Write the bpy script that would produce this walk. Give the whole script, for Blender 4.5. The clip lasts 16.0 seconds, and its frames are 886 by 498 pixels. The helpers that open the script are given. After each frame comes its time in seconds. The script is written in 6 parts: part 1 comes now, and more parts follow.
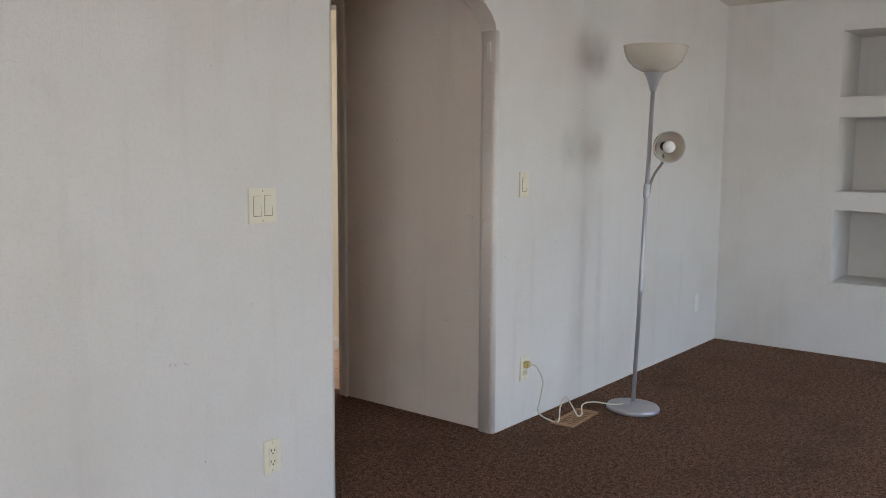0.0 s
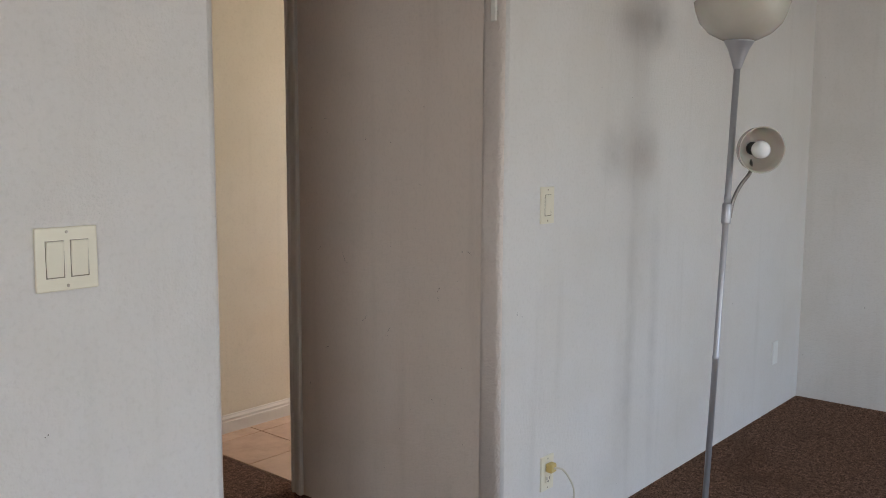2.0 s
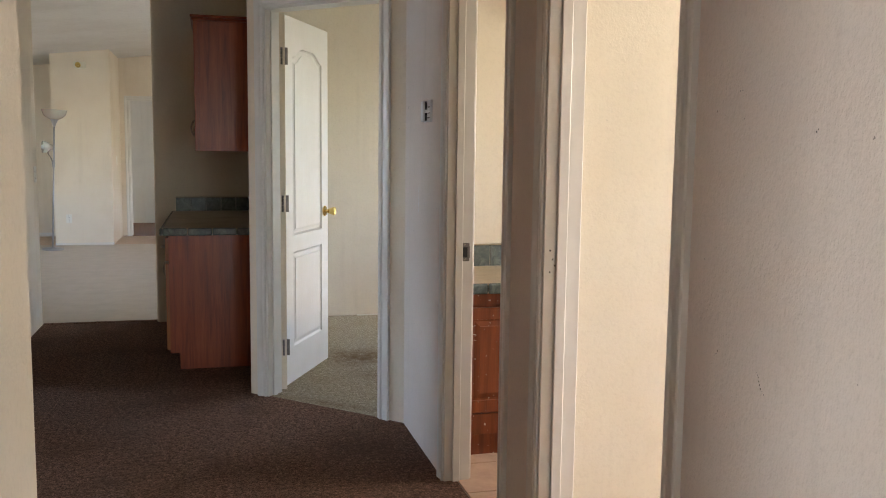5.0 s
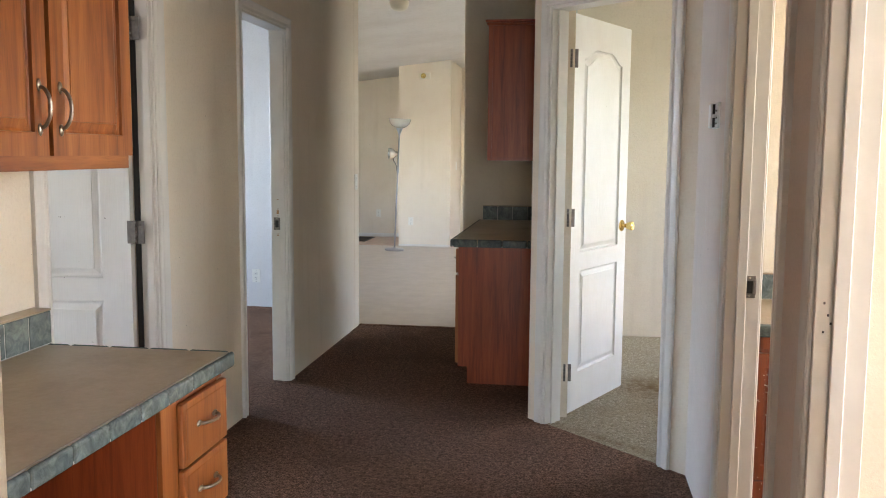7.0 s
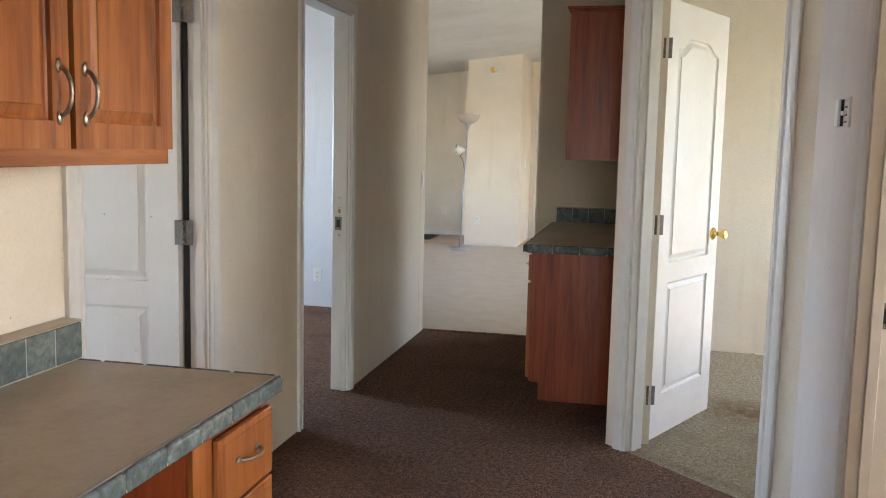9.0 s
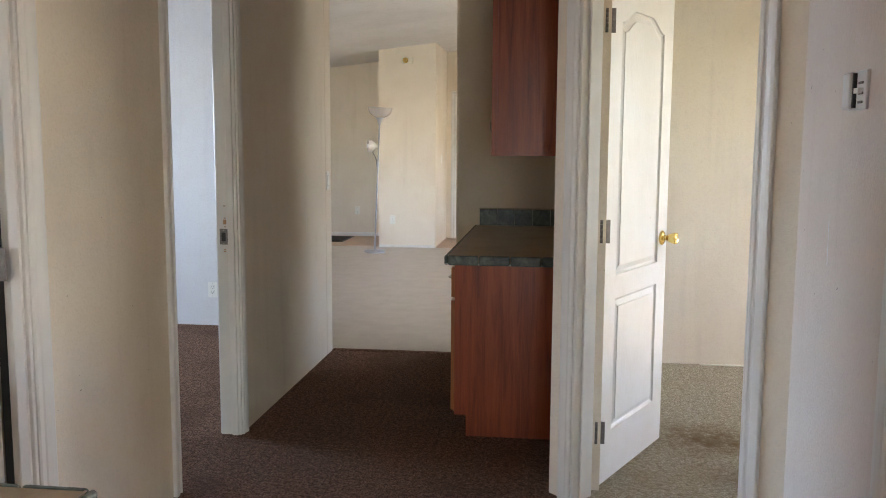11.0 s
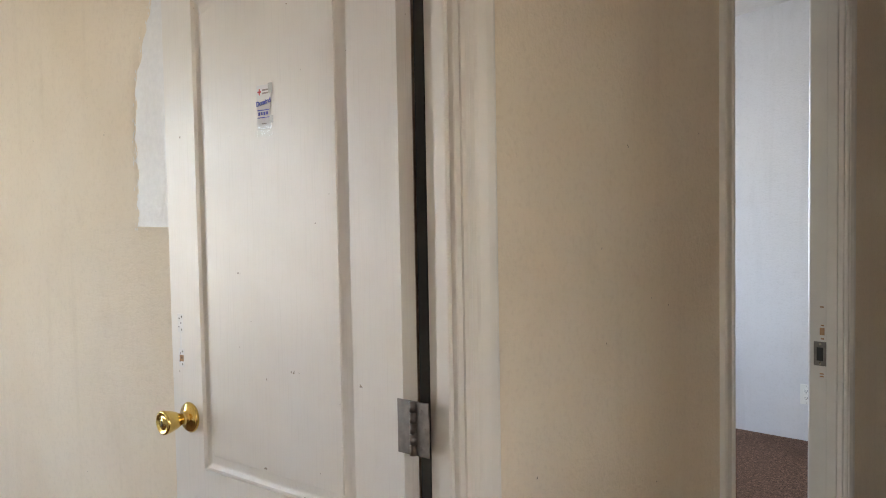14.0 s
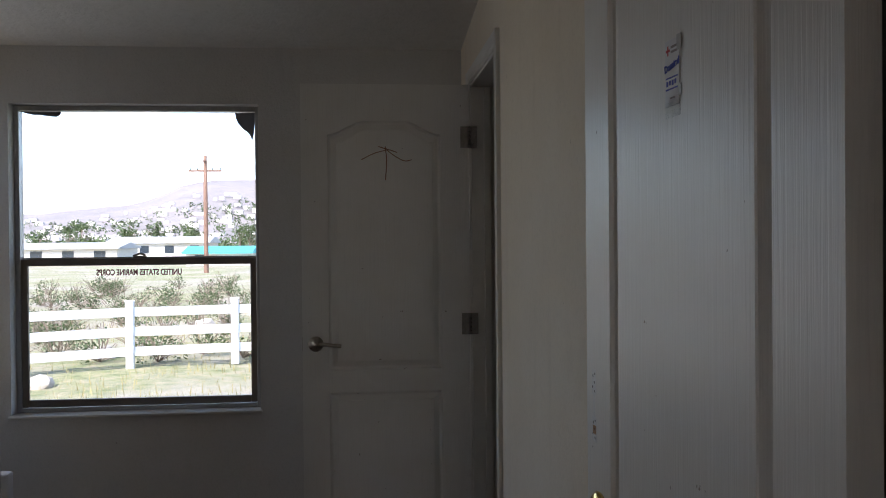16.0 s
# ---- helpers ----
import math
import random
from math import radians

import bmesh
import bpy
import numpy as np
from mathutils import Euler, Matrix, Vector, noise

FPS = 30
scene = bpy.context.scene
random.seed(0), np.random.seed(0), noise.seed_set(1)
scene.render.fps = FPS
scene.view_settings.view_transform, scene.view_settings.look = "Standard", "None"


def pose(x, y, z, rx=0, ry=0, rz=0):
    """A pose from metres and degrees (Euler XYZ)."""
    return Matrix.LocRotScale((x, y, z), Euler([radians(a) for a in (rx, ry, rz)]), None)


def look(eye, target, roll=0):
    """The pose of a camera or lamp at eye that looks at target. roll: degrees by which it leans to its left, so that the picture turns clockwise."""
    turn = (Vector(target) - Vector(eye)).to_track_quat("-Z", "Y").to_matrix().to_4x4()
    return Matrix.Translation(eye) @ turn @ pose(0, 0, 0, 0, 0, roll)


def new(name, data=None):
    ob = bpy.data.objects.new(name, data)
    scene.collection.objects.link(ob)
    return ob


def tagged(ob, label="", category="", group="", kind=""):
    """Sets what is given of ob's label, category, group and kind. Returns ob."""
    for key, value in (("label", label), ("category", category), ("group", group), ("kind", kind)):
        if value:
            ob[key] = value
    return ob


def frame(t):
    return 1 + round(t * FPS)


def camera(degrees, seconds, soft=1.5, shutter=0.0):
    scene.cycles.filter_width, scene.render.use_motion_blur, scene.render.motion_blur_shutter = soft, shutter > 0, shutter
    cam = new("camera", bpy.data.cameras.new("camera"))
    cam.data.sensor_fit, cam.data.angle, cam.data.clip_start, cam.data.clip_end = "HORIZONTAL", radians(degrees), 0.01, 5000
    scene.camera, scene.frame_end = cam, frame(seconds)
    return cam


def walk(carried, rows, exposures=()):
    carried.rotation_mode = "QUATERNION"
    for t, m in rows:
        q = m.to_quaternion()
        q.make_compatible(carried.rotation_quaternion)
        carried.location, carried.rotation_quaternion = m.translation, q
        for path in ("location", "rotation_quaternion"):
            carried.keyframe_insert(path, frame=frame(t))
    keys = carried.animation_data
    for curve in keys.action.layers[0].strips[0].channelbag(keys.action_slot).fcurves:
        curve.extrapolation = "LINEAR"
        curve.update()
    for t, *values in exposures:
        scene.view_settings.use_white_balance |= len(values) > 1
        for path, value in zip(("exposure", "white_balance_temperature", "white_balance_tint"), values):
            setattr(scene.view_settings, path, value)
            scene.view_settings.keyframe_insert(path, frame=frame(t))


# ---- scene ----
cam = camera(53.6, 16.0, soft=1.0)
PATH = [
    (0, (-3.228, -2.26, 1.313), (-1.676, -1.021, 1.082), 0.3),
    (0.5, (-2.963, -2.069, 1.302), (-1.417, -0.821, 1.07), 0.4),
    (1, (-2.639, -1.914, 1.312), (-1.099, -0.659, 1.083), 0.4),
    (1.5, (-2.364, -1.705, 1.321), (-0.827, -0.447, 1.091), 0.5),
    (2, (-2.107, -1.543, 1.322), (-0.596, -0.253, 1.091), 0.3),
    (2.5, (-1.807, -1.402, 1.348), (-0.393, -0.005, 1.122), 0.0),
    (3, (-1.607, -1.193, 1.346), (-0.348, 0.345, 1.118), -0.2),
    (3.5, (-1.408, -1.021, 1.346), (-0.267, 0.604, 1.106), -0.6),
    (4, (-1.165, -0.881, 1.319), (-0.174, 0.844, 1.109), 0.5),
    (4.5, (-1.001, -0.705, 1.309), (-0.257, 1.139, 1.095), 0.7),
    (5, (-0.875, -0.536, 1.308), (-0.372, 1.387, 1.091), 0.7),
    (5.2, (-0.804, -0.481, 1.3), (-0.413, 1.469, 1.082), 0.7),
    (7.3, (-0.483, -0.144, 1.348), (-0.845, 1.81, 1.13), 0.4),
    (7.5, (-0.475, -0.141, 1.346), (-0.884, 1.805, 1.127), 0.4),
    (8, (-0.483, -0.095, 1.334), (-0.964, 1.835, 1.115), 0.7),
    (8.5, (-0.54, 0.046, 1.341), (-1.04, 1.97, 1.118), 0.9),
    (9, (-0.601, 0.197, 1.35), (-1.03, 2.138, 1.121), 1.3),
    (9.2, (-0.598, 0.269, 1.343), (-0.975, 2.219, 1.113), 1.3),
    (11.3, (-0.713, 1.035, 1.353), (-0.957, 3.006, 1.116), 0.3),
    (11.5, (-0.703, 1.134, 1.349), (-0.988, 3.1, 1.112), 0.0),
    (12, (-0.729, 1.341, 1.377), (-1.192, 3.272, 1.142), -0.3),
    (12.5, (-0.873, 1.537, 1.417), (-1.531, 3.411, 1.182), -0.2),
    (13, (-0.988, 1.671, 1.435), (-1.84, 3.468, 1.216), -0.3),
    (13.5, (-1.062, 1.881, 1.392), (-2.194, 3.524, 1.258), -0.8),
    (14, (-1.149, 2.093, 1.39), (-2.559, 3.508, 1.291), -1.0),
    (14.5, (-1.311, 2.257, 1.369), (-2.914, 3.451, 1.306), -0.7),
    (15, (-1.41, 2.391, 1.377), (-3.176, 3.328, 1.332), -1.0),
    (15.5, (-1.456, 2.564, 1.381), (-3.381, 3.105, 1.355), -0.8),
    (16, (-1.505, 2.652, 1.375), (-3.496, 2.841, 1.357), -0.5),
]
walk(cam, [(t, look(eye, target, roll)) for t, eye, target, roll in PATH],
     [(0, 2.68, 6350, 15), (2, 2.65, 6400, 16), (3, 2.48, 6450, 16), (3.5, 2.46, 6450, 17), (4, 2.9, 6450, 17), (4.5, 3.4, 6450, 16),
      (5, 3.85, 6400, 15), (7.5, 4.35, 6300, 15), (9, 4.35, 6300, 15), (11.5, 4.25, 6550, 18), (12, 4.28, 7000, 20), (12.5, 4.38, 6950, 19), (13, 4.4, 6800, 18),
      (13.5, 4.25, 6800, 18), (14, 4.1, 6800, 18), (14.5, 4.05, 6800, 19), (15, 3.7, 6800, 18), (15.5, 3.35, 6600, 18), (16, 1.68, 6050, 18)])

# ---- light ----
world = bpy.data.worlds.new("world")
scene.world = world
world.use_nodes = True
wn = world.node_tree
sky = wn.nodes.new("ShaderNodeTexSky")
sky.sky_type = "NISHITA"
sky.sun_disc = False
sky.sun_elevation = radians(48)
sky.sun_rotation = radians(120)
wn.links.new(sky.outputs["Color"], wn.nodes["Background"].inputs["Color"])
wn.nodes["Background"].inputs["Strength"].default_value = 0.15
sun = new("sun", bpy.data.lights.new("sun", "SUN"))
sun.data.energy, sun.data.angle, sun.data.color = 2.8, radians(0.5), (1, 0.95, 0.87)
sun.matrix_world = look((8, -5, 10), (0, 0, 0))


def window_light(name, at, towards, w, h, power, color=(0.86, 0.93, 1.0)):
    """Sky light that enters through a window opening."""
    lamp = new(name, bpy.data.lights.new(name, "AREA"))
    lamp.data.shape, lamp.data.size, lamp.data.size_y = "RECTANGLE", w, h
    lamp.data.energy, lamp.data.color = power, color
    lamp.matrix_world = look(at, towards)
    return lamp


SKY_BLUE, GROUND_GLOW = (0.68, 0.83, 1.0), (1.0, 0.8, 0.5)
window_light("window_light_living_back", (1.0, -4.56, 1.08), (0.1, 0, -0.9), 2.4, 1.9, 4.0, SKY_BLUE)
window_light("window_light_living_side", (-5.54, -3.3, 1.5), (0, -0.6, 0.4), 1.6, 1.2, 11.5, (0.82, 0.92, 1.0))
# added lamp in an unseen opening, brightens the bedroom beside its real window
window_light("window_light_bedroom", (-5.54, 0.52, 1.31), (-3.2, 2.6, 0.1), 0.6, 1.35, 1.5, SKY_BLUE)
window_light("window_light_small_bedroom", (-5.54, 5.85, 1.4), (0, 3.5, 0.2), 1.1, 1.3, 4.6, (0.58, 0.76, 1.0))
window_light("window_light_far_left", (-6.36, 9.4, 1.5), (0, 9.4, 0.6), 1.8, 1.3, 1.05, (0.93, 0.97, 1.0))
window_light("window_light_far_right", (2.0, 9.6, 1.5), (-4, 10.2, 0.6), 2.2, 1.4, 1.25, (0.9, 0.95, 1.0))
window_light("window_light_office", (2.59, 5.6, 1.5), (0, 5.6, 0.5), 1.2, 1.2, 0.68, (0.76, 0.91, 1.0))
window_light("window_light_bath", (2.59, 2.35, 1.7), (-2, 2.6, 1.0), 0.7, 0.7, 2.3, (1, 0.95, 0.84))
window_light("window_light_closet_bath", (2.59, 1.15, 1.6), (-2, 1.55, 0.9), 0.9, 0.9, 3.6, (1, 0.96, 0.87))
# sunlit dry ground outside sends warm light up through the same openings
window_light("ground_light_living", (-5.53, -3.3, 1.3), (0, -0.6, 3.6), 1.5, 0.8, 2.4, GROUND_GLOW)
# warm lamp added in that same unseen bedroom opening
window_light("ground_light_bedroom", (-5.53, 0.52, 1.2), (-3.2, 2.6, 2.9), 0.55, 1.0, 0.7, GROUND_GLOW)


# ---- materials ----
def mat(name, build):
    m = bpy.data.materials.new(name)
    m.use_nodes = True
    nt = m.node_tree
    build(nt, nt.nodes["Principled BSDF"])
    return m


def link(nt, a, b):
    nt.links.new(a, b)


def coords(nt, scale=(1, 1, 1), kind="Object"):
    tc = nt.nodes.new("ShaderNodeTexCoord")
    mp = nt.nodes.new("ShaderNodeMapping")
    mp.inputs["Scale"].default_value = scale
    link(nt, tc.outputs[kind], mp.inputs["Vector"])
    return mp.outputs["Vector"]


def noise_tex(nt, vec, scale, detail=4.0, rough=0.55, distortion=0.0):
    n = nt.nodes.new("ShaderNodeTexNoise")
    n.inputs["Scale"].default_value = scale
    n.inputs["Detail"].default_value = detail
    n.inputs["Roughness"].default_value = rough
    n.inputs["Distortion"].default_value = distortion
    link(nt, vec, n.inputs["Vector"])
    return n.outputs["Fac"]


def ramp(nt, fac, stops):
    r = nt.nodes.new("ShaderNodeValToRGB")
    els = r.color_ramp.elements
    while len(els) < len(stops):
        els.new(0.5)
    for e, (p, c) in zip(els, stops):
        e.position, e.color = p, (*c, 1) if len(c) == 3 else c
    link(nt, fac, r.inputs["Fac"])
    return r.outputs["Color"]


def mixed(nt, fac, a, b, how="MIX"):
    m = nt.nodes.new("ShaderNodeMix")
    m.data_type, m.blend_type = "RGBA", how
    for value, socket in ((fac, m.inputs[0]), (a, m.inputs[6]), (b, m.inputs[7])):
        if isinstance(value, (int, float)):
            socket.default_value = value
        elif isinstance(value, tuple):
            socket.default_value = (*value, 1)
        else:
            link(nt, value, socket)
    return m.outputs[2]


def bumped(nt, b, height, strength, distance=0.002, normal=None):
    n = nt.nodes.new("ShaderNodeBump")
    n.inputs["Strength"].default_value = strength
    n.inputs["Distance"].default_value = distance
    link(nt, height, n.inputs["Height"])
    if normal is not None:
        link(nt, normal, n.inputs["Normal"])
    link(nt, n.outputs["Normal"], b.inputs["Normal"])
    return n.outputs["Normal"]


def painted_wall(color, stain, bump=0.35, grain=180.0, rough=0.75, comb=1.0, specks=0.785):
    def build(nt, b):
        v = coords(nt)
        big = noise_tex(nt, v, 1.3, 5, 0.6)
        streak = noise_tex(nt, coords(nt, (7, 7, 0.5)), 1.6, 4, 0.6)
        c = mixed(nt, ramp(nt, big, [(0.42, (0, 0, 0)), (0.78, (1, 1, 1))]), color, stain)
        dirt = tuple(x * 0.82 for x in stain)
        c = mixed(nt, ramp(nt, streak, [(0.56, (0, 0, 0)), (0.9, (0.45, 0.45, 0.45))]), c, dirt)
        smear = noise_tex(nt, coords(nt, (1, 1, 0.6)), 7, 5, 0.65)
        c = mixed(nt, ramp(nt, smear, [(0.58, (0, 0, 0)), (0.85, (0.35, 0.35, 0.35))]), c, dirt)
        dots = noise_tex(nt, v, 55, 2, 0.5)
        c = mixed(nt, ramp(nt, dots, [(specks, (0, 0, 0)), (specks + 0.02, (0.7, 0.7, 0.7))]), c, (0.16, 0.12, 0.09))
        vg = coords(nt, (1, 1, comb))
        peel = noise_tex(nt, vg, grain * 0.45, 3, 0.6)
        c = mixed(nt, ramp(nt, peel, [(0.3, (0.22, 0.22, 0.22)), (0.5, (0, 0, 0))]), c, dirt)
        link(nt, c, b.inputs["Base Color"])
        b.inputs["Roughness"].default_value = rough
        n = bumped(nt, b, noise_tex(nt, vg, grain, 2, 0.55), bump, 0.0024)
        bumped(nt, b, peel, min(1, bump * 0.9), 0.0034, n)
    return build


def carpet(dark, light, stain, spread=(0.52, 0.78)):
    def build(nt, b):
        v = coords(nt)
        tuft = noise_tex(nt, v, 120, 5, 0.85)
        mid = noise_tex(nt, v, 45, 4, 0.7)
        big = noise_tex(nt, v, 2.1, 5, 0.6)
        c = mixed(nt, ramp(nt, tuft, [(0.4, (0, 0, 0)), (0.6, (1, 1, 1))]), dark, light)
        c = mixed(nt, ramp(nt, mid, [(0.42, (0, 0, 0)), (0.62, (0.65, 0.65, 0.65))]), c, dark)
        c = mixed(nt, ramp(nt, big, [(spread[0], (0, 0, 0)), (spread[1], (0.75, 0.75, 0.75))]), c, stain)
        link(nt, c, b.inputs["Base Color"])
        b.inputs["Roughness"].default_value = 1.0
        b.inputs["Specular IOR Level"].default_value = 0.1
        n = bumped(nt, b, tuft, 1.0, 0.012)
        bumped(nt, b, mid, 0.7, 0.014, n)
    return build


def wood(dark, mid, light, axis="z", rough=0.38, scale=1.0):
    stretch = {"x": (0.06, 1, 1), "y": (1, 0.06, 1), "z": (1, 1, 0.06)}[axis]

    def build(nt, b):
        v = coords(nt, tuple(s * scale for s in stretch))
        grain = noise_tex(nt, v, 22, 6, 0.62, 0.6)
        fine = noise_tex(nt, v, 160, 3, 0.6)
        tone = noise_tex(nt, coords(nt), 1.7, 2, 0.5)
        c = ramp(nt, grain, [(0.28, dark), (0.5, mid), (0.74, light)])
        c = mixed(nt, ramp(nt, fine, [(0.5, (0, 0, 0)), (0.8, (0.45, 0.45, 0.45))]), c, dark)
        c = mixed(nt, ramp(nt, tone, [(0.35, (0, 0, 0)), (0.8, (0.35, 0.35, 0.35))]), c, dark)
        link(nt, c, b.inputs["Base Color"])
        b.inputs["Roughness"].default_value = rough
        bumped(nt, b, fine, 0.12, 0.001)
    return build


def plain(color, rough, metal=0.0, vary=0.12, scale=30.0, bump=0.0):
    def build(nt, b):
        v = coords(nt)
        n = noise_tex(nt, v, scale, 4, 0.6)
        c = mixed(nt, n, tuple(x * (1 - vary) for x in color), tuple(min(1, x * (1 + vary)) for x in color))
        link(nt, c, b.inputs["Base Color"])
        b.inputs["Metallic"].default_value = metal
        link(nt, ramp(nt, n, [(0.2, (rough * 0.8,) * 3), (0.8, (min(1, rough * 1.2),) * 3)]), b.inputs["Roughness"])
        if bump:
            bumped(nt, b, n, bump, 0.002)
    return build


def door_paint(nt, b):
    v = coords(nt, (1, 1, 0.025))
    grain = noise_tex(nt, v, 260, 4, 0.6, 0.08)
    big = noise_tex(nt, coords(nt), 3.0, 4, 0.6)
    c = mixed(nt, ramp(nt, big, [(0.4, (0, 0, 0)), (0.8, (0.6, 0.6, 0.6))]), (0.77, 0.75, 0.71), (0.66, 0.62, 0.55))
    c = mixed(nt, ramp(nt, grain, [(0.52, (0, 0, 0)), (0.75, (0.14, 0.14, 0.14))]), c, (0.42, 0.39, 0.35))
    specks = noise_tex(nt, coords(nt), 50, 2, 0.5)
    c = mixed(nt, ramp(nt, specks, [(0.76, (0, 0, 0)), (0.78, (0.8, 0.8, 0.8))]), c, (0.2, 0.15, 0.1))
    link(nt, c, b.inputs["Base Color"])
    b.inputs["Roughness"].default_value = 0.36
    pores = noise_tex(nt, coords(nt, (1, 1, 0.02)), 150, 3, 0.5, 0.05)
    n = bumped(nt, b, grain, 0.4, 0.0014)
    bumped(nt, b, ramp(nt, pores, [(0.36, (0, 0, 0)), (0.52, (1, 1, 1))]), 0.22, 0.001, n)


def counter_laminate(nt, b):
    v = coords(nt)
    c = ramp(nt, noise_tex(nt, v, 55, 5, 0.7), [(0.3, (0.37, 0.285, 0.18)), (0.55, (0.41, 0.32, 0.21)), (0.8, (0.45, 0.355, 0.24))])
    stain = noise_tex(nt, v, 3.0, 5, 0.65)
    c = mixed(nt, ramp(nt, stain, [(0.5, (0, 0, 0)), (0.85, (0.5, 0.5, 0.5))]), c, (0.17, 0.12, 0.085))
    link(nt, c, b.inputs["Base Color"])
    link(nt, ramp(nt, stain, [(0.3, (0.3, 0.3, 0.3)), (0.8, (0.5, 0.5, 0.5))]), b.inputs["Roughness"])


def slate_tile(nt, b):
    v = coords(nt)
    info = nt.nodes.new("ShaderNodeObjectInfo")
    n = noise_tex(nt, v, 28, 6, 0.68, 0.8)
    c = ramp(nt, n, [(0.25, (0.045, 0.058, 0.056)), (0.5, (0.13, 0.16, 0.15)), (0.78, (0.27, 0.315, 0.29))])
    c = mixed(nt, info.outputs["Random"], c, mixed(nt, 0.35, c, (0.05, 0.07, 0.075)))
    link(nt, c, b.inputs["Base Color"])
    b.inputs["Roughness"].default_value = 0.24
    bumped(nt, b, n, 0.2, 0.002)


def floor_vinyl(nt, b):
    v = coords(nt)
    t = nt.nodes.new("ShaderNodeTexBrick")
    t.inputs["Scale"].default_value = 3.3
    t.offset = 0.0
    t.inputs["Mortar Size"].default_value = 0.006
    t.inputs["Brick Width"].default_value = 1.0
    t.inputs["Row Height"].default_value = 1.0
    link(nt, v, t.inputs["Vector"])
    n = noise_tex(nt, v, 6, 6, 0.65)
    c = ramp(nt, n, [(0.3, (0.44, 0.375, 0.3)), (0.55, (0.5, 0.43, 0.35)), (0.8, (0.55, 0.48, 0.4))])
    c = mixed(nt, t.outputs["Fac"], c, (0.45, 0.385, 0.31))
    link(nt, c, b.inputs["Base Color"])
    b.inputs["Roughness"].default_value = 0.4
    bumped(nt, b, n, 0.08, 0.002)


def terracotta_tile(nt, b):
    v = coords(nt)
    info = nt.nodes.new("ShaderNodeObjectInfo")
    n = noise_tex(nt, v, 9, 5, 0.65)
    c = ramp(nt, n, [(0.3, (0.42, 0.26, 0.17)), (0.55, (0.55, 0.37, 0.25)), (0.8, (0.63, 0.46, 0.33))])
    c = mixed(nt, info.outputs["Random"], c, mixed(nt, 0.3, c, (0.6, 0.45, 0.33)))
    link(nt, c, b.inputs["Base Color"])
    b.inputs["Roughness"].default_value = 0.42
    bumped(nt, b, n, 0.1, 0.002)


def glass_pane(nt, b):
    b.inputs["Base Color"].default_value = (0.97, 0.985, 0.98, 1)
    b.inputs["Roughness"].default_value = 0.0
    b.inputs["Transmission Weight"].default_value = 1.0
    b.inputs["IOR"].default_value = 1.1


def milky_glass(nt, b):
    v = coords(nt)
    n = noise_tex(nt, v, 14, 3, 0.6)
    link(nt, mixed(nt, n, (0.52, 0.475, 0.4), (0.63, 0.585, 0.51)), b.inputs["Base Color"])
    b.inputs["Roughness"].default_value = 0.16
    b.inputs["Transmission Weight"].default_value = 0.12
    b.inputs["Subsurface Weight"].default_value = 0.15


def mirror_glass(nt, b):
    b.inputs["Base Color"].default_value = (0.86, 0.88, 0.86, 1)
    b.inputs["Metallic"].default_value = 1.0
    b.inputs["Roughness"].default_value = 0.02


WALL = mat("white_wall_paint", painted_wall((0.68, 0.655, 0.625), (0.61, 0.575, 0.525), 0.5))
def lamp_shadowed(nt, b):
    """White wall with soft grey marks, shaped like the lamp's shadows, painted in."""
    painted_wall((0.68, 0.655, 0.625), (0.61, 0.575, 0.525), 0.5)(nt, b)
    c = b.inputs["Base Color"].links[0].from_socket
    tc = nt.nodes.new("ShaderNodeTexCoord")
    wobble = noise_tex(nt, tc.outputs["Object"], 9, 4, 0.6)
    # bowl, reading head and pole shadows put into the colour as dark patches
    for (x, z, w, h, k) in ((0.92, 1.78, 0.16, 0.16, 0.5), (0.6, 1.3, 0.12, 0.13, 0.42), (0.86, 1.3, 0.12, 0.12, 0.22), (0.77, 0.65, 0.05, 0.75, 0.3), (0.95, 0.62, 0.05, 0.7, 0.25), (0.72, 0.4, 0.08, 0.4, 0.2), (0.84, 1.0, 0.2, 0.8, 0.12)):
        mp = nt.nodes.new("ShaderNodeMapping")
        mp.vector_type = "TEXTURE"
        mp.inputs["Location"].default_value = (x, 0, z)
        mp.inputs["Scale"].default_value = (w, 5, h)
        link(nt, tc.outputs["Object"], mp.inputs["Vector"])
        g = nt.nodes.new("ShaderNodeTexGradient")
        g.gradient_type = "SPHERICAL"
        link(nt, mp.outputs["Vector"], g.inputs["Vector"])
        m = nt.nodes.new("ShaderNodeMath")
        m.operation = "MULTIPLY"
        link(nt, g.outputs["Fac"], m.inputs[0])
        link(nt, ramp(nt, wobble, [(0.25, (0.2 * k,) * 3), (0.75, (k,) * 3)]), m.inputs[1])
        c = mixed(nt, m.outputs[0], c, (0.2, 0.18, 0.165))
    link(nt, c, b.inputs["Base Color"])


WALL_LAMP_SHADOW = mat("lamp_shadow_wall_paint", lamp_shadowed)
ARCH_STIPPLE = mat("stippled_arch_paint", painted_wall((0.75, 0.675, 0.61), (0.65, 0.565, 0.5), 1.0, 150, 0.75))
WALL_ROUGH = mat("taupe_textured_paint", painted_wall((0.74, 0.645, 0.56), (0.66, 0.565, 0.475), 0.5, 230, 0.75, 0.6, 0.765))
WALL_HALL = mat("cream_hall_paint", painted_wall((0.765, 0.675, 0.54), (0.7, 0.592, 0.442), 0.45))
WALL_CREAM = mat("cream_wall_paint", painted_wall((0.71, 0.655, 0.53), (0.65, 0.585, 0.45), 0.15))
WALL_OFFICE = mat("pale_wall_paint", painted_wall((0.58, 0.625, 0.6), (0.54, 0.575, 0.54), 0.3))
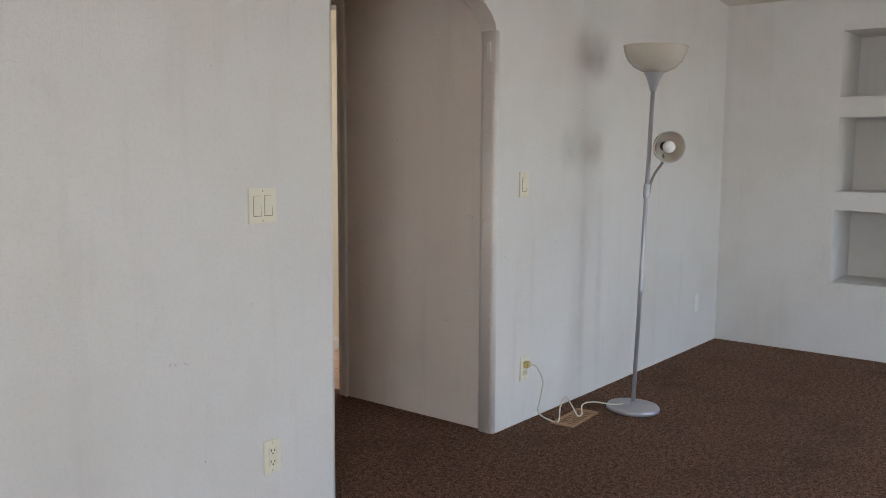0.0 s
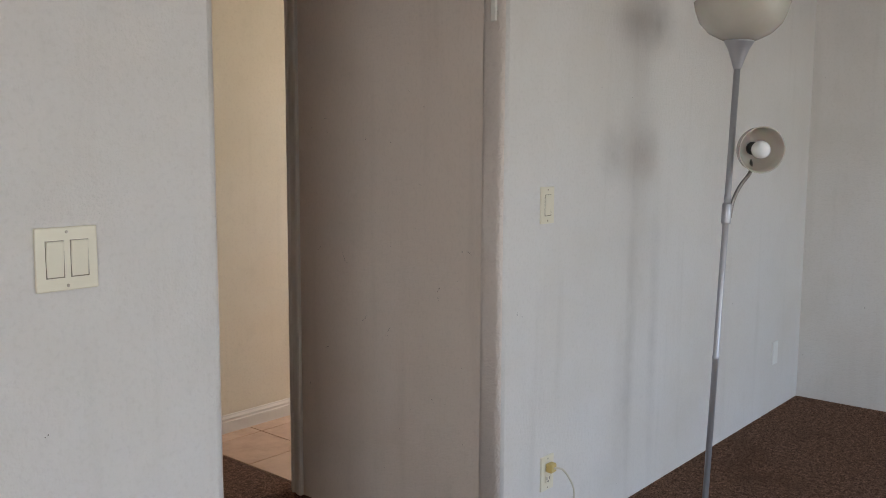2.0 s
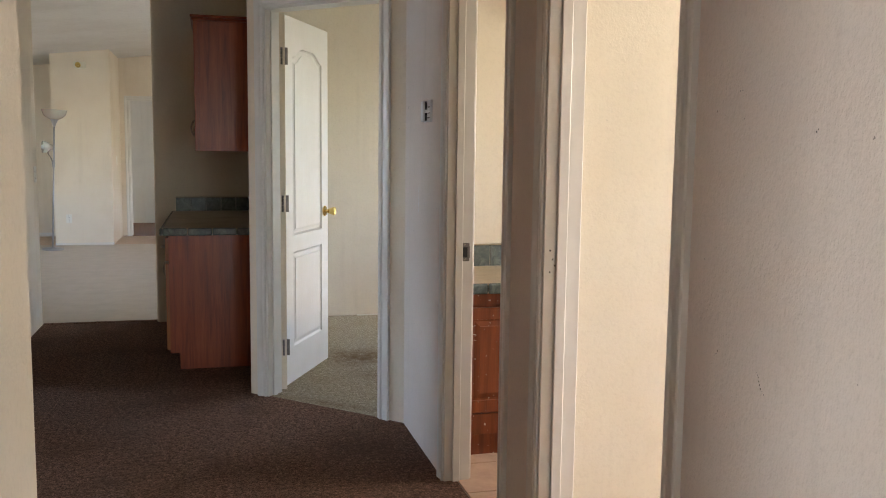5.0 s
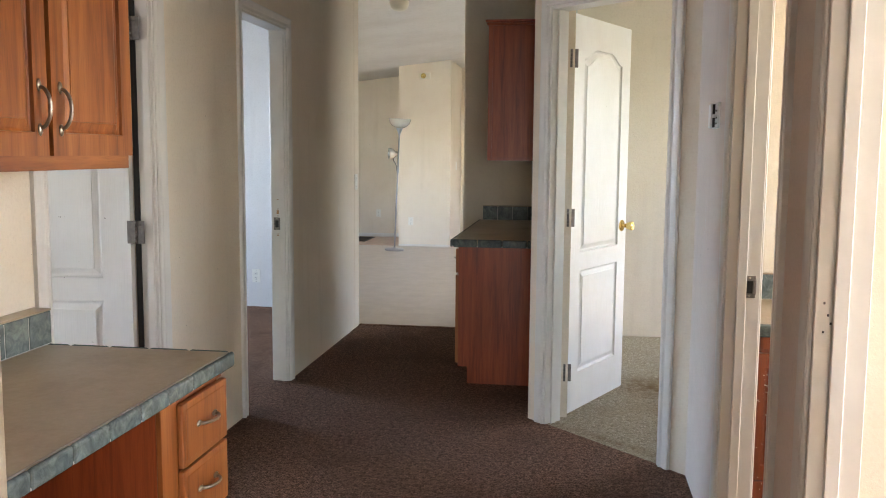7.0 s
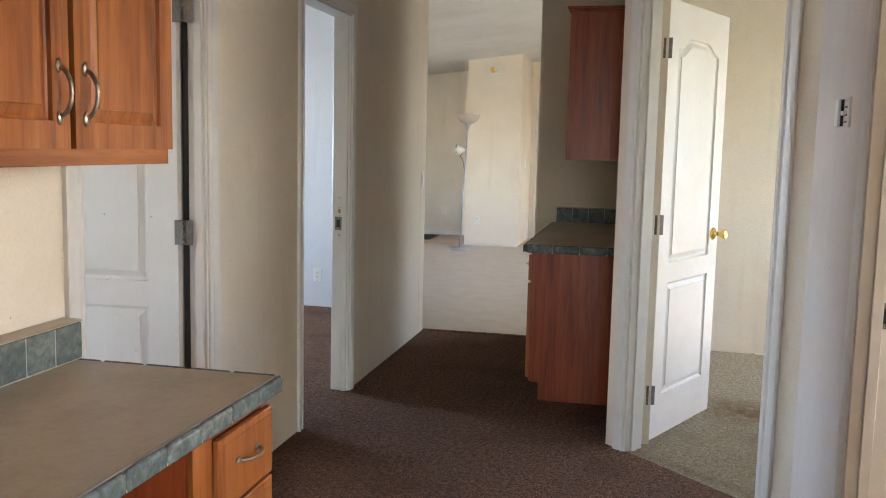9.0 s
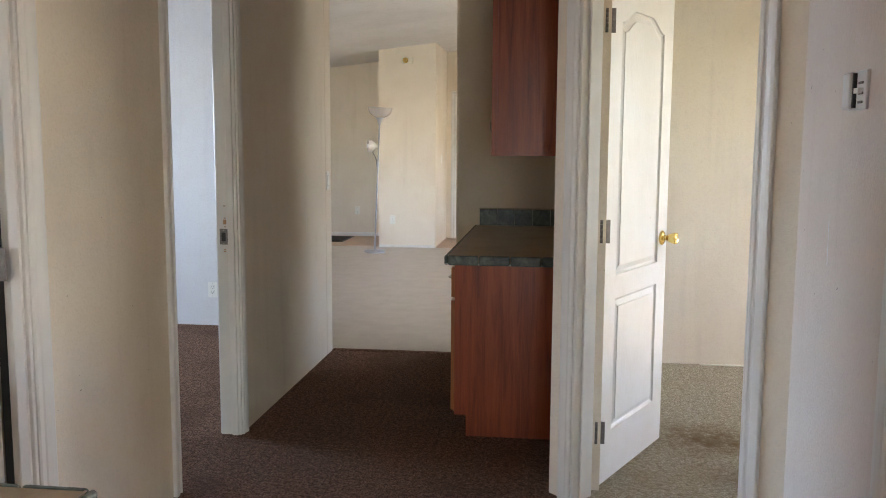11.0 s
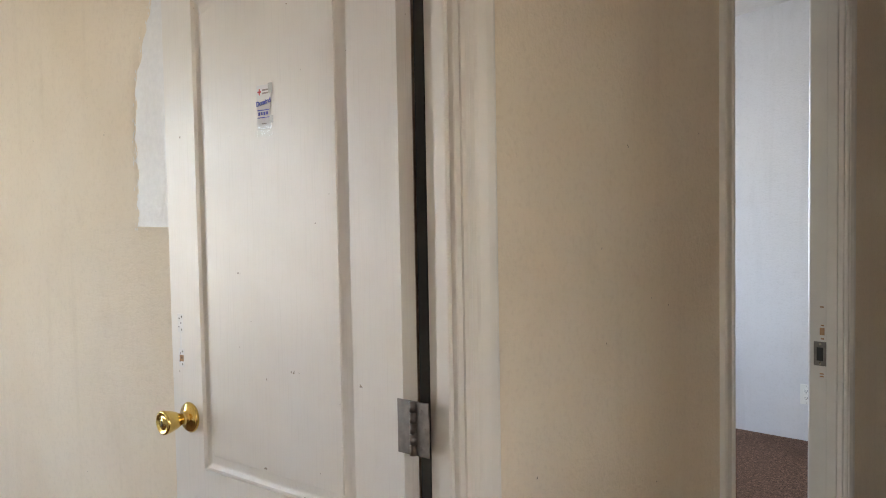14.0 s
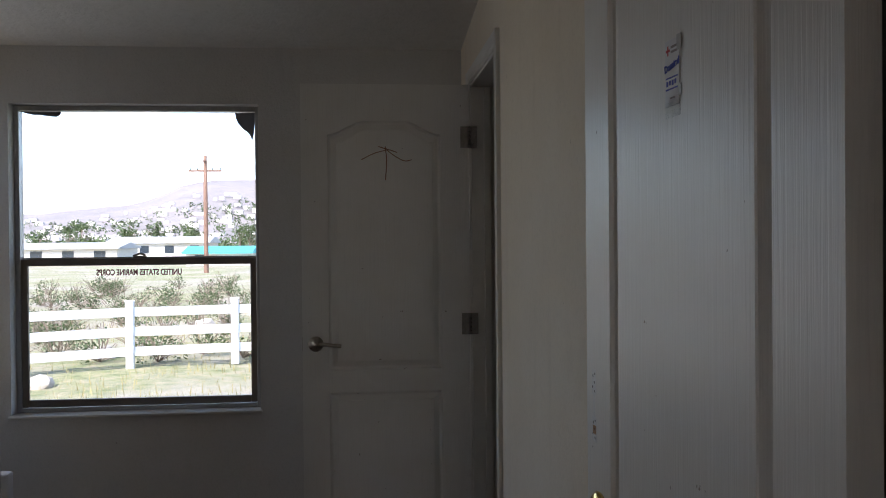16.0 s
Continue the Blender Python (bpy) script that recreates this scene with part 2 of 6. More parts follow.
CEILING = mat("ceiling_paint", painted_wall((0.7, 0.67, 0.62), (0.6, 0.56, 0.5), 0.8, 70, 0.9))
# the closet's shade is put into this near-black wall colour
CLOSET_SHADE = mat("closet_shade_paint", painted_wall((0.1, 0.085, 0.07), (0.08, 0.065, 0.05), 0.3))
TRIM = mat("trim_paint", plain((0.69, 0.66, 0.6), 0.38, 0, 0.1, 9, 0.05))
DOOR = mat("door_paint", door_paint)
CARPET_BROWN = mat("brown_carpet", carpet((0.05, 0.026, 0.016), (0.47, 0.265, 0.175), (0.1, 0.055, 0.036)))


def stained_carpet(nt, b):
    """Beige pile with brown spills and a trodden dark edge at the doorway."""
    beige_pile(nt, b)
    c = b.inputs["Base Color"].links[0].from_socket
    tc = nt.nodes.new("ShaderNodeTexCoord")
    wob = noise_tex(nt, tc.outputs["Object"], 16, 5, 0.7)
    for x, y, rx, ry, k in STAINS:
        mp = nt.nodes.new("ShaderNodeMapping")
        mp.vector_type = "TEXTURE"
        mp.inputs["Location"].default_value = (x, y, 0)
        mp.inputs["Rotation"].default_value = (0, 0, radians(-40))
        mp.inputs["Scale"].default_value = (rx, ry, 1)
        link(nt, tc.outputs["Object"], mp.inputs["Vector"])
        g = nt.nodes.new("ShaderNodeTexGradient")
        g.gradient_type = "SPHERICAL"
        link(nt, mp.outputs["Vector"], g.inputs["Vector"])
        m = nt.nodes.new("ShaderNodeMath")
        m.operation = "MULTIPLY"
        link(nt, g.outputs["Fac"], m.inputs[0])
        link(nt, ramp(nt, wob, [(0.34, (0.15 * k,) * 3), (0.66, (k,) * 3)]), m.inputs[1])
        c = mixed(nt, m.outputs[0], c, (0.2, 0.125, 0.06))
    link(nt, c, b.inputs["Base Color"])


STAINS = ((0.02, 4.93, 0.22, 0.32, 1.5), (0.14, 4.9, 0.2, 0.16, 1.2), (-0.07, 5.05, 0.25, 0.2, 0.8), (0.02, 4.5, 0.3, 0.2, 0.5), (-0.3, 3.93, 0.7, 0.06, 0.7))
beige_pile = carpet((0.22, 0.17, 0.1), (0.72, 0.63, 0.47), (0.3, 0.215, 0.12), (0.55, 0.85))
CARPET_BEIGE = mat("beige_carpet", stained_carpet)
VINYL = mat("beige_vinyl_floor", floor_vinyl)
TERRACOTTA = mat("terracotta_floor_tile", terracotta_tile)
GROUT = mat("grout", plain((0.36, 0.31, 0.26), 0.9, 0, 0.15, 60))
WOOD = mat("cherry_wood", wood((0.1, 0.025, 0.005), (0.33, 0.1, 0.02), (0.47, 0.175, 0.042)))
WOOD_RAIL = mat("cherry_wood_rail", wood((0.1, 0.025, 0.005), (0.33, 0.1, 0.02), (0.47, 0.175, 0.042), "x"))
WOOD_SIDE = mat("cherry_laminate", wood((0.15, 0.026, 0.008), (0.32, 0.065, 0.018), (0.42, 0.1, 0.028), "z", 0.32, 1.6))
LAMINATE = mat("counter_laminate", counter_laminate)
SLATE = mat("slate_green_tile", slate_tile)
DARK_GROUT = mat("pale_grout", plain((0.42, 0.42, 0.38), 0.9, 0, 0.2, 60))
BRASS = mat("polished_brass", plain((0.83, 0.6, 0.2), 0.16, 1.0, 0.05))
STEEL = mat("hinge_steel", plain((0.22, 0.2, 0.18), 0.4, 1.0, 0.5, 60))
NICKEL = mat("brushed_nickel", plain((0.37, 0.33, 0.27), 0.3, 1.0, 0.3, 90))
SILVER = mat("silver_lamp_paint", plain((0.42, 0.42, 0.44), 0.42, 0.6, 0.06))
MILK = mat("milky_glass", milky_glass)
BULB = mat("bulb_glass", plain((0.85, 0.85, 0.83), 0.12, 0, 0.02))
ALMOND = mat("almond_plastic", plain((0.72, 0.67, 0.53), 0.35, 0, 0.04, 20))
IVORY = mat("ivory_plastic", plain((0.76, 0.73, 0.64), 0.35, 0, 0.04, 20))
WHITE_PLASTIC = mat("white_plastic", plain((0.74, 0.73, 0.7), 0.4, 0, 0.04, 20))
BLACK = mat("black_plastic", plain((0.015, 0.014, 0.013), 0.5, 0, 0.2, 40))
RUST = mat("rusty_metal", plain((0.42, 0.25, 0.14), 0.75, 0.2, 0.6, 45, 0.3))
CORD = mat("cord_plastic", plain((0.6, 0.56, 0.45), 0.45, 0, 0.05))
BRONZE = mat("bronze_window_frame", plain((0.2, 0.17, 0.14), 0.45, 0.4, 0.2, 25))
ALU = mat("window_aluminium", plain((0.42, 0.41, 0.4), 0.4, 0.7, 0.2, 30))
GLASS = mat("window_glass", glass_pane)
MIRROR = mat("mirror_glass", mirror_glass)
MAT_BLACK = mat("dark_mat", plain((0.03, 0.026, 0.022), 0.95, 0, 0.4, 90, 0.4))
DUST_WHITE = mat("fresh_white_paint", plain((0.74, 0.74, 0.73), 0.5, 0, 0.12, 60, 1.0))
PAPER = mat("note_paper", plain((0.7, 0.7, 0.71), 0.6, 0, 0.05, 30))
INK = mat("blue_ink", plain((0.03, 0.05, 0.35), 0.6, 0, 0.1))
FOIL = mat("dull_tape", plain((0.42, 0.42, 0.42), 0.3, 0, 0.3, 90))
GREY_INK = mat("grey_print", plain((0.3, 0.26, 0.26), 0.6, 0, 0.1))
INK_RED = mat("red_ink", plain((0.55, 0.06, 0.07), 0.6, 0, 0.1))


# ---- mesh helpers ----
def box(bm, x0, x1, y0, y1, z0, z1, bevel=0.0, segments=1):
    vs = [bm.verts.new(p) for p in ((x0, y0, z0), (x1, y0, z0), (x1, y1, z0), (x0, y1, z0), (x0, y0, z1), (x1, y0, z1), (x1, y1, z1), (x0, y1, z1))]
    fs = [bm.faces.new([vs[i] for i in f]) for f in ((3, 2, 1, 0), (4, 5, 6, 7), (0, 1, 5, 4), (1, 2, 6, 5), (2, 3, 7, 6), (3, 0, 4, 7))]
    if bevel:
        es = list({e for f in fs for e in f.edges})
        bmesh.ops.bevel(bm, geom=es, offset=bevel, segments=segments, affect="EDGES", profile=0.5)
    return bm


def boxed(*a, **k):
    return box(bmesh.new(), *a, **k)


def part(name, bm, material, parent=None, label="", smooth=False):
    me = bpy.data.meshes.new(name)
    bmesh.ops.recalc_face_normals(bm, faces=bm.faces)
    bm.to_mesh(me)
    bm.free()
    me.materials.append(material)
    if smooth:
        for p in me.polygons:
            p.use_smooth = True
    ob = new(name, me)
    if parent is not None:
        ob.parent = parent
    if label:
        ob["label"] = label
    return ob


def thing(name, m, label, category, group="", kind=""):
    ob = new(name)
    ob.matrix_basis = m
    return tagged(ob, label, category, group, kind)


def structure(name, bm, material, label, category, smooth=False):
    return tagged(part(name, bm, material, None, "", smooth), label, category, "", "structure")


def prism(bm, pts, z0, z1):
    """Upright prism over a plan outline."""
    lo = [bm.verts.new((x, y, z0)) for x, y in pts]
    hi = [bm.verts.new((x, y, z1 if not callable(z1) else z1(x))) for x, y in pts]
    bm.faces.new(lo[::-1])
    bm.faces.new(hi)
    for i in range(len(pts)):
        j = (i + 1) % len(pts)
        bm.faces.new((lo[i], lo[j], hi[j], hi[i]))
    return bm


def lathe(bm, profile, segments=32, m=None):
    """Surface of revolution about z from (radius, height) pairs; a radius of 0 closes it."""
    rings = []
    for r, z in profile:
        if r < 1e-6:
            rings.append([bm.verts.new((0, 0, z))])
        else:
            rings.append([bm.verts.new((r * math.cos(2 * math.pi * i / segments), r * math.sin(2 * math.pi * i / segments), z)) for i in range(segments)])
    made = [v for ring in rings for v in ring]
    for a, b in zip(rings, rings[1:]):
        for i in range(segments):
            j = (i + 1) % segments
            if len(a) == 1 and len(b) == 1:
                continue
            if len(a) == 1:
                bm.faces.new((a[0], b[i], b[j]))
            elif len(b) == 1:
                bm.faces.new((a[i], a[j], b[0]))
            else:
                bm.faces.new((a[i], a[j], b[j], b[i]))
    if m is not None:
        bmesh.ops.transform(bm, matrix=m, verts=made)
    return bm


def tube(bm, pts, radius, segments=10):
    """Round bar along a line of points."""
    pts = [Vector(p) for p in pts]
    rings = []
    side = None
    for i, p in enumerate(pts):
        d = (pts[min(i + 1, len(pts) - 1)] - pts[max(i - 1, 0)]).normalized()
        if side is None:
            side = d.orthogonal().normalized()
        side = (side - d * side.dot(d)).normalized()
        up = d.cross(side)
        rings.append([bm.verts.new(p + radius * (math.cos(a) * side + math.sin(a) * up)) for a in (2 * math.pi * k / segments for k in range(segments))])
    for a, b in zip(rings, rings[1:]):
        for k in range(segments):
            j = (k + 1) % segments
            bm.faces.new((a[k], a[j], b[j], b[k]))
    bm.faces.new(rings[0][::-1])
    bm.faces.new(rings[-1])
    return bm


def spline(ctrl, steps=8):
    """Smooth line through control points."""
    out = []
    p = [Vector(c) for c in ctrl]
    for i in range(len(p) - 1):
        a, b, c, d = p[max(i - 1, 0)], p[i], p[i + 1], p[min(i + 2, len(p) - 1)]
        for k in range(steps):
            t = k / steps
            out.append(0.5 * ((2 * b) + (c - a) * t + (2 * a - 5 * b + 4 * c - d) * t * t + (3 * b - a - 3 * c + d) * t ** 3))
    out.append(p[-1])
    return out


# ---- plan ----
XL, XW, XE = -2.126, -5.57, 2.64      # left hall wall, window wall, far side wall
YB, YF = -4.6, 13.55                  # back of the living room, end of the far room
RIDGE, TOP, SLOPE = -1.5, 2.73, 0.115


def zc(x):
    return TOP - SLOPE * abs(x - RIDGE)


def wall(name, a, b, thick, material, openings=(), label="white painted drywall wall with light texture", build=True, bm=None):
    """Wall whose visible face runs from a to b; it is thick to the left of that line. Openings: from, to, sill, head along it."""
    a, b = Vector(a), Vector(b)
    d = (b - a).normalized()
    n = Vector((-d.y, d.x)) * thick
    length = (b - a).length
    cuts = {0.0, length}
    for s0, s1, *_ in openings:
        cuts |= {s0, s1}
    if (a.x - RIDGE) * (b.x - RIDGE) < 0:
        cuts.add((RIDGE - a.x) / d.x)
    cuts = sorted(cuts)
    bm = bm or bmesh.new()
    for s0, s1 in zip(cuts, cuts[1:]):
        gaps = sorted((z0, z1) for o0, o1, z0, z1 in openings if o0 < (s0 + s1) / 2 < o1)
        p, q = a + d * s0, a + d * s1
        z = 0.0
        outline = [tuple(p), tuple(q), tuple(q + n), tuple(p + n)]
        for z0, z1 in gaps:
            if z0 > z:
                prism(bm, outline, z, z0)
            z = z1
        prism(bm, outline, z, lambda x: zc(x) + 0.03)
    return structure(name, bm, material, label, "wall")


def rounded_end(x0, x1, y0, y1, r, end, steps=5):
    """Plan outline of a wall pier with its two corners on one end rounded; end is 1 for x1, -1 for x0."""
    pts = []
    if end > 0:
        pts += [(x0, y1), (x0, y0)]
        pts += [(x1 - r + r * math.sin(k / steps * math.pi / 2), y0 + r - r * math.cos(k / steps * math.pi / 2)) for k in range(steps + 1)]
        pts += [(x1 - r + r * math.cos(k / steps * math.pi / 2), y1 - r + r * math.sin(k / steps * math.pi / 2)) for k in range(steps + 1)]
    else:
        pts += [(x1, y0), (x1, y1)]
        pts += [(x0 + r - r * math.sin(k / steps * math.pi / 2), y1 - r + r * math.cos(k / steps * math.pi / 2)) for k in range(steps + 1)]
        pts += [(x0 + r - r * math.cos(k / steps * math.pi / 2), y0 + r - r * math.sin(k / steps * math.pi / 2)) for k in range(steps + 1)]
    return pts


def slab(name, x0, x1, y0, y1, z0, z1, material, label, category):
    return structure(name, boxed(x0, x1, y0, y1, z0, z1), material, label, category)


# floors
slab("floor_living", XW, XE, YB, 0.06, -0.1, 0, CARPET_BROWN, "worn dark brown cut-pile carpet", "carpet")
hall_plan = [(XL - 0.05, 0.06), (0.05, 0.06), (0.05, 3.52), (0.0, 3.545), (-0.7, 4.245), (-0.55, 4.4), (-0.55, 6.46), (XL - 0.05, 6.46)]
structure("floor_hall", prism(bmesh.new(), hall_plan, -0.1, 0.0), CARPET_BROWN, "worn dark brown cut-pile hall carpet", "carpet")
slab("floor_bedroom", XW, XL - 0.05, 0.06, 3.2, -0.1, 0, CARPET_BROWN, "dark brown bedroom carpet", "carpet")
structure("floor_small_bedroom", prism(bmesh.new(), [(XW, 3.2), (XL - 0.05, 3.2), (XL - 0.05, 6.4), (-2.45, 6.4), (-2.45, 7.3), (XW, 7.3)], -0.1, 0.0), CARPET_BROWN, "brown carpet in a side bedroom", "carpet")
slab("floor_far_room", -6.4, 2.1, 7.3, 12.3, -0.1, 0, VINYL, "beige patterned vinyl floor", "floor")
slab("floor_far_entry", -6.4, 2.1, 12.3, 16, -0.1, 0.004, TERRACOTTA, "pale tile floor of the entry", "floor")
slab("floor_far_room_near", -2.45, 2.1, 6.46, 7.3, -0.1, 0, VINYL, "beige patterned vinyl floor", "floor")
slab("floor_bath", 0.05, XE, 0.06, 3.52, -0.1, -0.006, GROUT, "grout bed of the tiled bathroom floor", "floor")
prism_office = prism(bmesh.new(), [(0.0, 3.545), (0.05, 3.52), (XE, 3.52), (XE, 6.65), (-0.55, 6.65), (-0.55, 4.4), (-0.7, 4.245)], -0.1, 0.0)
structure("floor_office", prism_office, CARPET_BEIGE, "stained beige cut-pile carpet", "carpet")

# ceilings, sloping up to the ridge
bm = bmesh.new()
for xa, xb in ((-6.5, RIDGE), (RIDGE, 2.9)):
    lo = [bm.verts.new((x, y, zc(x))) for x, y in ((xa, YB - 0.2), (xb, YB - 0.2), (xb, 16.2), (xa, 16.2))]
    hi = [bm.verts.new((v.co.x, v.co.y, v.co.z + 0.12)) for v in lo]
    bm.faces.new(lo[::-1])
    bm.faces.new(hi)
    for i in range(4):
        j = (i + 1) % 4
        bm.faces.new((lo[i], lo[j], hi[j], hi[i]))
structure("ceiling", bm, CEILING, "off-white textured vaulted ceiling", "ceiling")

# outer walls
wall("wall_living_back", (XE, YB), (XW, YB), 0.14, WALL, [(0.42, 2.86, 0.1, 2.06)])
# opening at 0.22 to 0.82 is added out of view for the bedroom lamps
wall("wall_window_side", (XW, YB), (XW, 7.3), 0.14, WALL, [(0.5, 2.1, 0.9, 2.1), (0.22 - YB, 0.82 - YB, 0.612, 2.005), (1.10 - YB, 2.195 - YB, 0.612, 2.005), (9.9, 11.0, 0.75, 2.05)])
wall("wall_far_left", (-6.4, 7.3), (-6.4, 16), 0.14, WALL_HALL, [(1.2, 3.0, 0.85, 2.15)])
wall("wall_far_return", (-6.54, 7.3), (XW - 0.14, 7.3), 0.1, WALL_HALL)
wall("wall_far_right", (2.05, 16), (2.05, 6.5), 0.14, WALL_HALL, [(5.3, 7.5, 0.8, 2.2)])
wall("wall_niche_side_near", (XE, 3.55), (XE, YB), 0.14, WALL, [(0.85, 1.55, 1.35, 2.05), (1.95, 2.85, 1.15, 2.05), (4.285, 4.86, 0.469, 0.928), (4.285, 4.86, 1.046, 1.511), (4.285, 4.86, 1.636, 2.04)])
wall("wall_niche_side_far", (XE, 6.5), (XE, 3.55), 0.14, WALL_OFFICE, [(0.3, 1.5, 0.9, 2.1)])

bm = bmesh.new()
ND = 0.42
box(bm, XE + 0.141, XE + ND, -0.735, -0.70, 0.44, 2.07)
box(bm, XE + 0.141, XE + ND, -1.345, -1.31, 0.44, 2.07)
box(bm, XE + ND + 0.001, XE + ND + 0.03, -1.345, -0.70, 0.44, 2.07)
for z0, z1 in ((0.44, 0.469), (0.928, 1.046), (1.511, 1.636), (2.04, 2.07)):
    box(bm, XE + 0.141, XE + ND, -1.309, -0.736, z0, z1)
structure("niche_shelves", bm, WALL, "white recessed wall niche with three shelves", "niche")

# arch wall between the living room and the hall
bm = bmesh.new()
AT = 0.09
AX0, AX1, SPRING, CROWN = -1.015, -0.03, 1.82, 2.02
prism(bm, rounded_end(XW, AX0, 0, AT, 0.024, 1), 0, SPRING)
prism(bm, rounded_end(AX1, XE, 0, AT, 0.024, -1), 0, SPRING)
steps = 16
mid, half = (AX0 + AX1) / 2, (AX1 - AX0) / 2
curve = [(mid - half * math.cos(math.pi * k / steps), SPRING + (CROWN - SPRING) * math.sin(math.pi * k / steps) ** 1.15) for k in range(steps + 1)]
for (xa, za), (xb, zb) in zip(curve, curve[1:]):
    vs = [bm.verts.new(p) for p in ((xa, 0, za), (xb, 0, zb), (xb, AT, zb), (xa, AT, za), (xa, 0, zc(xa) + 0.03), (xb, 0, zc(xb) + 0.03), (xb, AT, zc(xb) + 0.03), (xa, AT, zc(xa) + 0.03))]
    for f in ((3, 2, 1, 0), (4, 5, 6, 7), (0, 1, 5, 4), (2, 3, 7, 6)):
        bm.faces.new([vs[i] for i in f])
prism(bm, [(XW, 0), (RIDGE, 0), (RIDGE, AT), (XW, AT)], SPRING, lambda x: zc(x) + 0.03)
prism(bm, [(RIDGE, 0), (AX0, 0), (AX0, AT), (RIDGE, AT)], SPRING, lambda x: zc(x) + 0.03)
prism(bm, [(AX1, 0), (XE, 0), (XE, AT), (AX1, AT)], SPRING, lambda x: zc(x) + 0.03)
arch = structure("wall_arch", bm, WALL_LAMP_SHADOW, "white wall with a rounded arched opening, scuffed edges", "wall")
arch.data.materials.append(ARCH_STIPPLE)
for p in arch.data.polygons:
    if AX0 - 0.03 < p.center.x < AX1 + 0.03 and (abs(p.normal.x) > 0.5 or p.normal.z < -0.3):
        p.material_index = 1
    if 0 <= p.center.x - AX1 < 0.03 or 0 <= AX0 - p.center.x < 0.03:
        p.use_smooth = p.center.z < SPRING
structure("trim_arch_bead", boxed(AX1 - 0.006, AX1 + 0.002, 0.028, 0.05, 1.685, 1.775, bevel=0.003), TRIM, "short loose strip of corner bead on the arch", "trim")

# left of the passage: boxed-in partition that ends the desk alcove
bm = bmesh.new()
prism(bm, rounded_end(XL - 0.1, -1.11, AT + 0.002, 0.71, 0.02, 1), 0, lambda x: zc(x) + 0.03)
structure("wall_desk_end", bm, WALL_HALL, "white textured partition beside the desk", "wall")

# hall, left side, then the two bedrooms
HEAD = 2.045
ND0, ND1 = 2.365, 3.118      # doorway to the bedroom with the window
D20, D21 = 4.03, 4.735      # doorway to the small bedroom
wall("wall_hall_left", (XL, 0.71), (XL, 6.299), 0.09, WALL_HALL, [(ND0 - 0.71, ND1 + 0.01 - 0.71, 0, HEAD), (D20 - 0.71, D21 - 0.71, 0, HEAD)])
CL0, CL1 = -5.22, -4.50    # closet doorway in the wall between the bedrooms
wall("wall_between_bedrooms", (XW, 3.13), (XL - 0.1, 3.13), 0.1, WALL_HALL, [(CL0 - XW, CL1 - XW, 0, HEAD)])
wall("wall_small_bedroom_end", (XW, 7.09), (-2.4, 7.09), 0.2, WALL)
wall("wall_closet_back", (XW, 3.9), (-3.6, 3.9), 0.08, CLOSET_SHADE)
wall("wall_closet_side", (-3.6, 3.9), (-3.6, 3.235), 0.08, CLOSET_SHADE)
bm = bmesh.new()
prism(bm, rounded_end(-2.5, XL, 6.3, 6.46, 0.02, 1), 0, lambda x: zc(x) + 0.03)
structure("wall_hall_end", bm, WALL_HALL, "rounded white wall end where the hall opens", "wall")
wall("wall_far_room_near_left", (-2.4, 7.2), (-2.4, 6.46), -0.1, WALL)

# hall, right side
O10, O11, O20, O21 = 1.0, 1.72, 2.04, 2.76
wall("wall_hall_right", (0, 3.53), (0, AT + 0.002), 0.1, WALL_ROUGH, [(3.53 - O11, 3.53 - O10, 0, HEAD), (3.53 - O21, 3.53 - O20, 0, HEAD)], "taupe textured hall wall with dark scuffs")
wall("wall_bath_divider", (0.1, 1.78), (XE, 1.78), 0.1, WALL_CREAM, (), "cream painted bathroom wall")
wall("wall_bath_end", (0.1, 3.55), (XE, 3.55), 0.1, WALL_CREAM, (), "cream painted bathroom wall")

# angled wall with the office door
AL, A0, A1 = 0.985, 0.135, 0.875
pa, pb = Vector((0, 3.53)), Vector((-0.6965, 4.2265))
wall("wall_angled", tuple(pb), tuple(pa), 0.1, WALL_HALL, [(AL - A1, AL - A0, 0, HEAD)], "white angled wall around the office door")
wall("wall_cabinet_back", (-0.6, 6.4), (-0.6, 4.27), 0.1, WALL_HALL)
wall("wall_office_left_fill", (-0.494, 4.37), (-0.494, 6.4), 0.02, WALL_OFFICE)
wall("wall_office_end", (-0.48, 6.6), (XE, 6.6), 0.1, WALL_OFFICE, (), "pale painted office wall")
bm = bmesh.new()
prism(bm, rounded_end(-1.31, XE, 6.4, 6.5, 0.02, -1), 0, lambda x: zc(x) + 0.03)
structure("wall_cabinet_end", bm, WALL_HALL, "white wall end beside the hall cabinet", "wall")

# far room
FBY = 12.27
bm = bmesh.new()
prism(bm, [(-2.97, FBY), (-2.22, FBY), (-2.22, 13.55), (-2.97, 13.55)], 0, lambda x: zc(x) + 0.03)
structure("wall_far_box", bm, WALL_HALL, "white boxed-out wall in the far room", "wall")
wall("wall_far_end_left", (-6.4, 13.55), (-2.97, 13.55), 0.1, WALL_HALL)
wall("wall_far_end_right", (-2.22, 13.45), (2.05, 13.45), 0.1, WALL_HALL, [(0.12, 0.92, 0, 2.05)])
wall("wall_beyond", (-3, 15.9), (2.05, 15.9), 0.1, WALL)


# ---- door frames and doors ----
CASING = [(0, 0), (0, 0.009), (0.004, 0.013), (0.010, 0.013), (0.014, 0.009), (0.022, 0.009), (0.026, 0.012), (0.040, 0.016), (0.052, 0.017), (0.057, 0.014), (0.057, 0)]


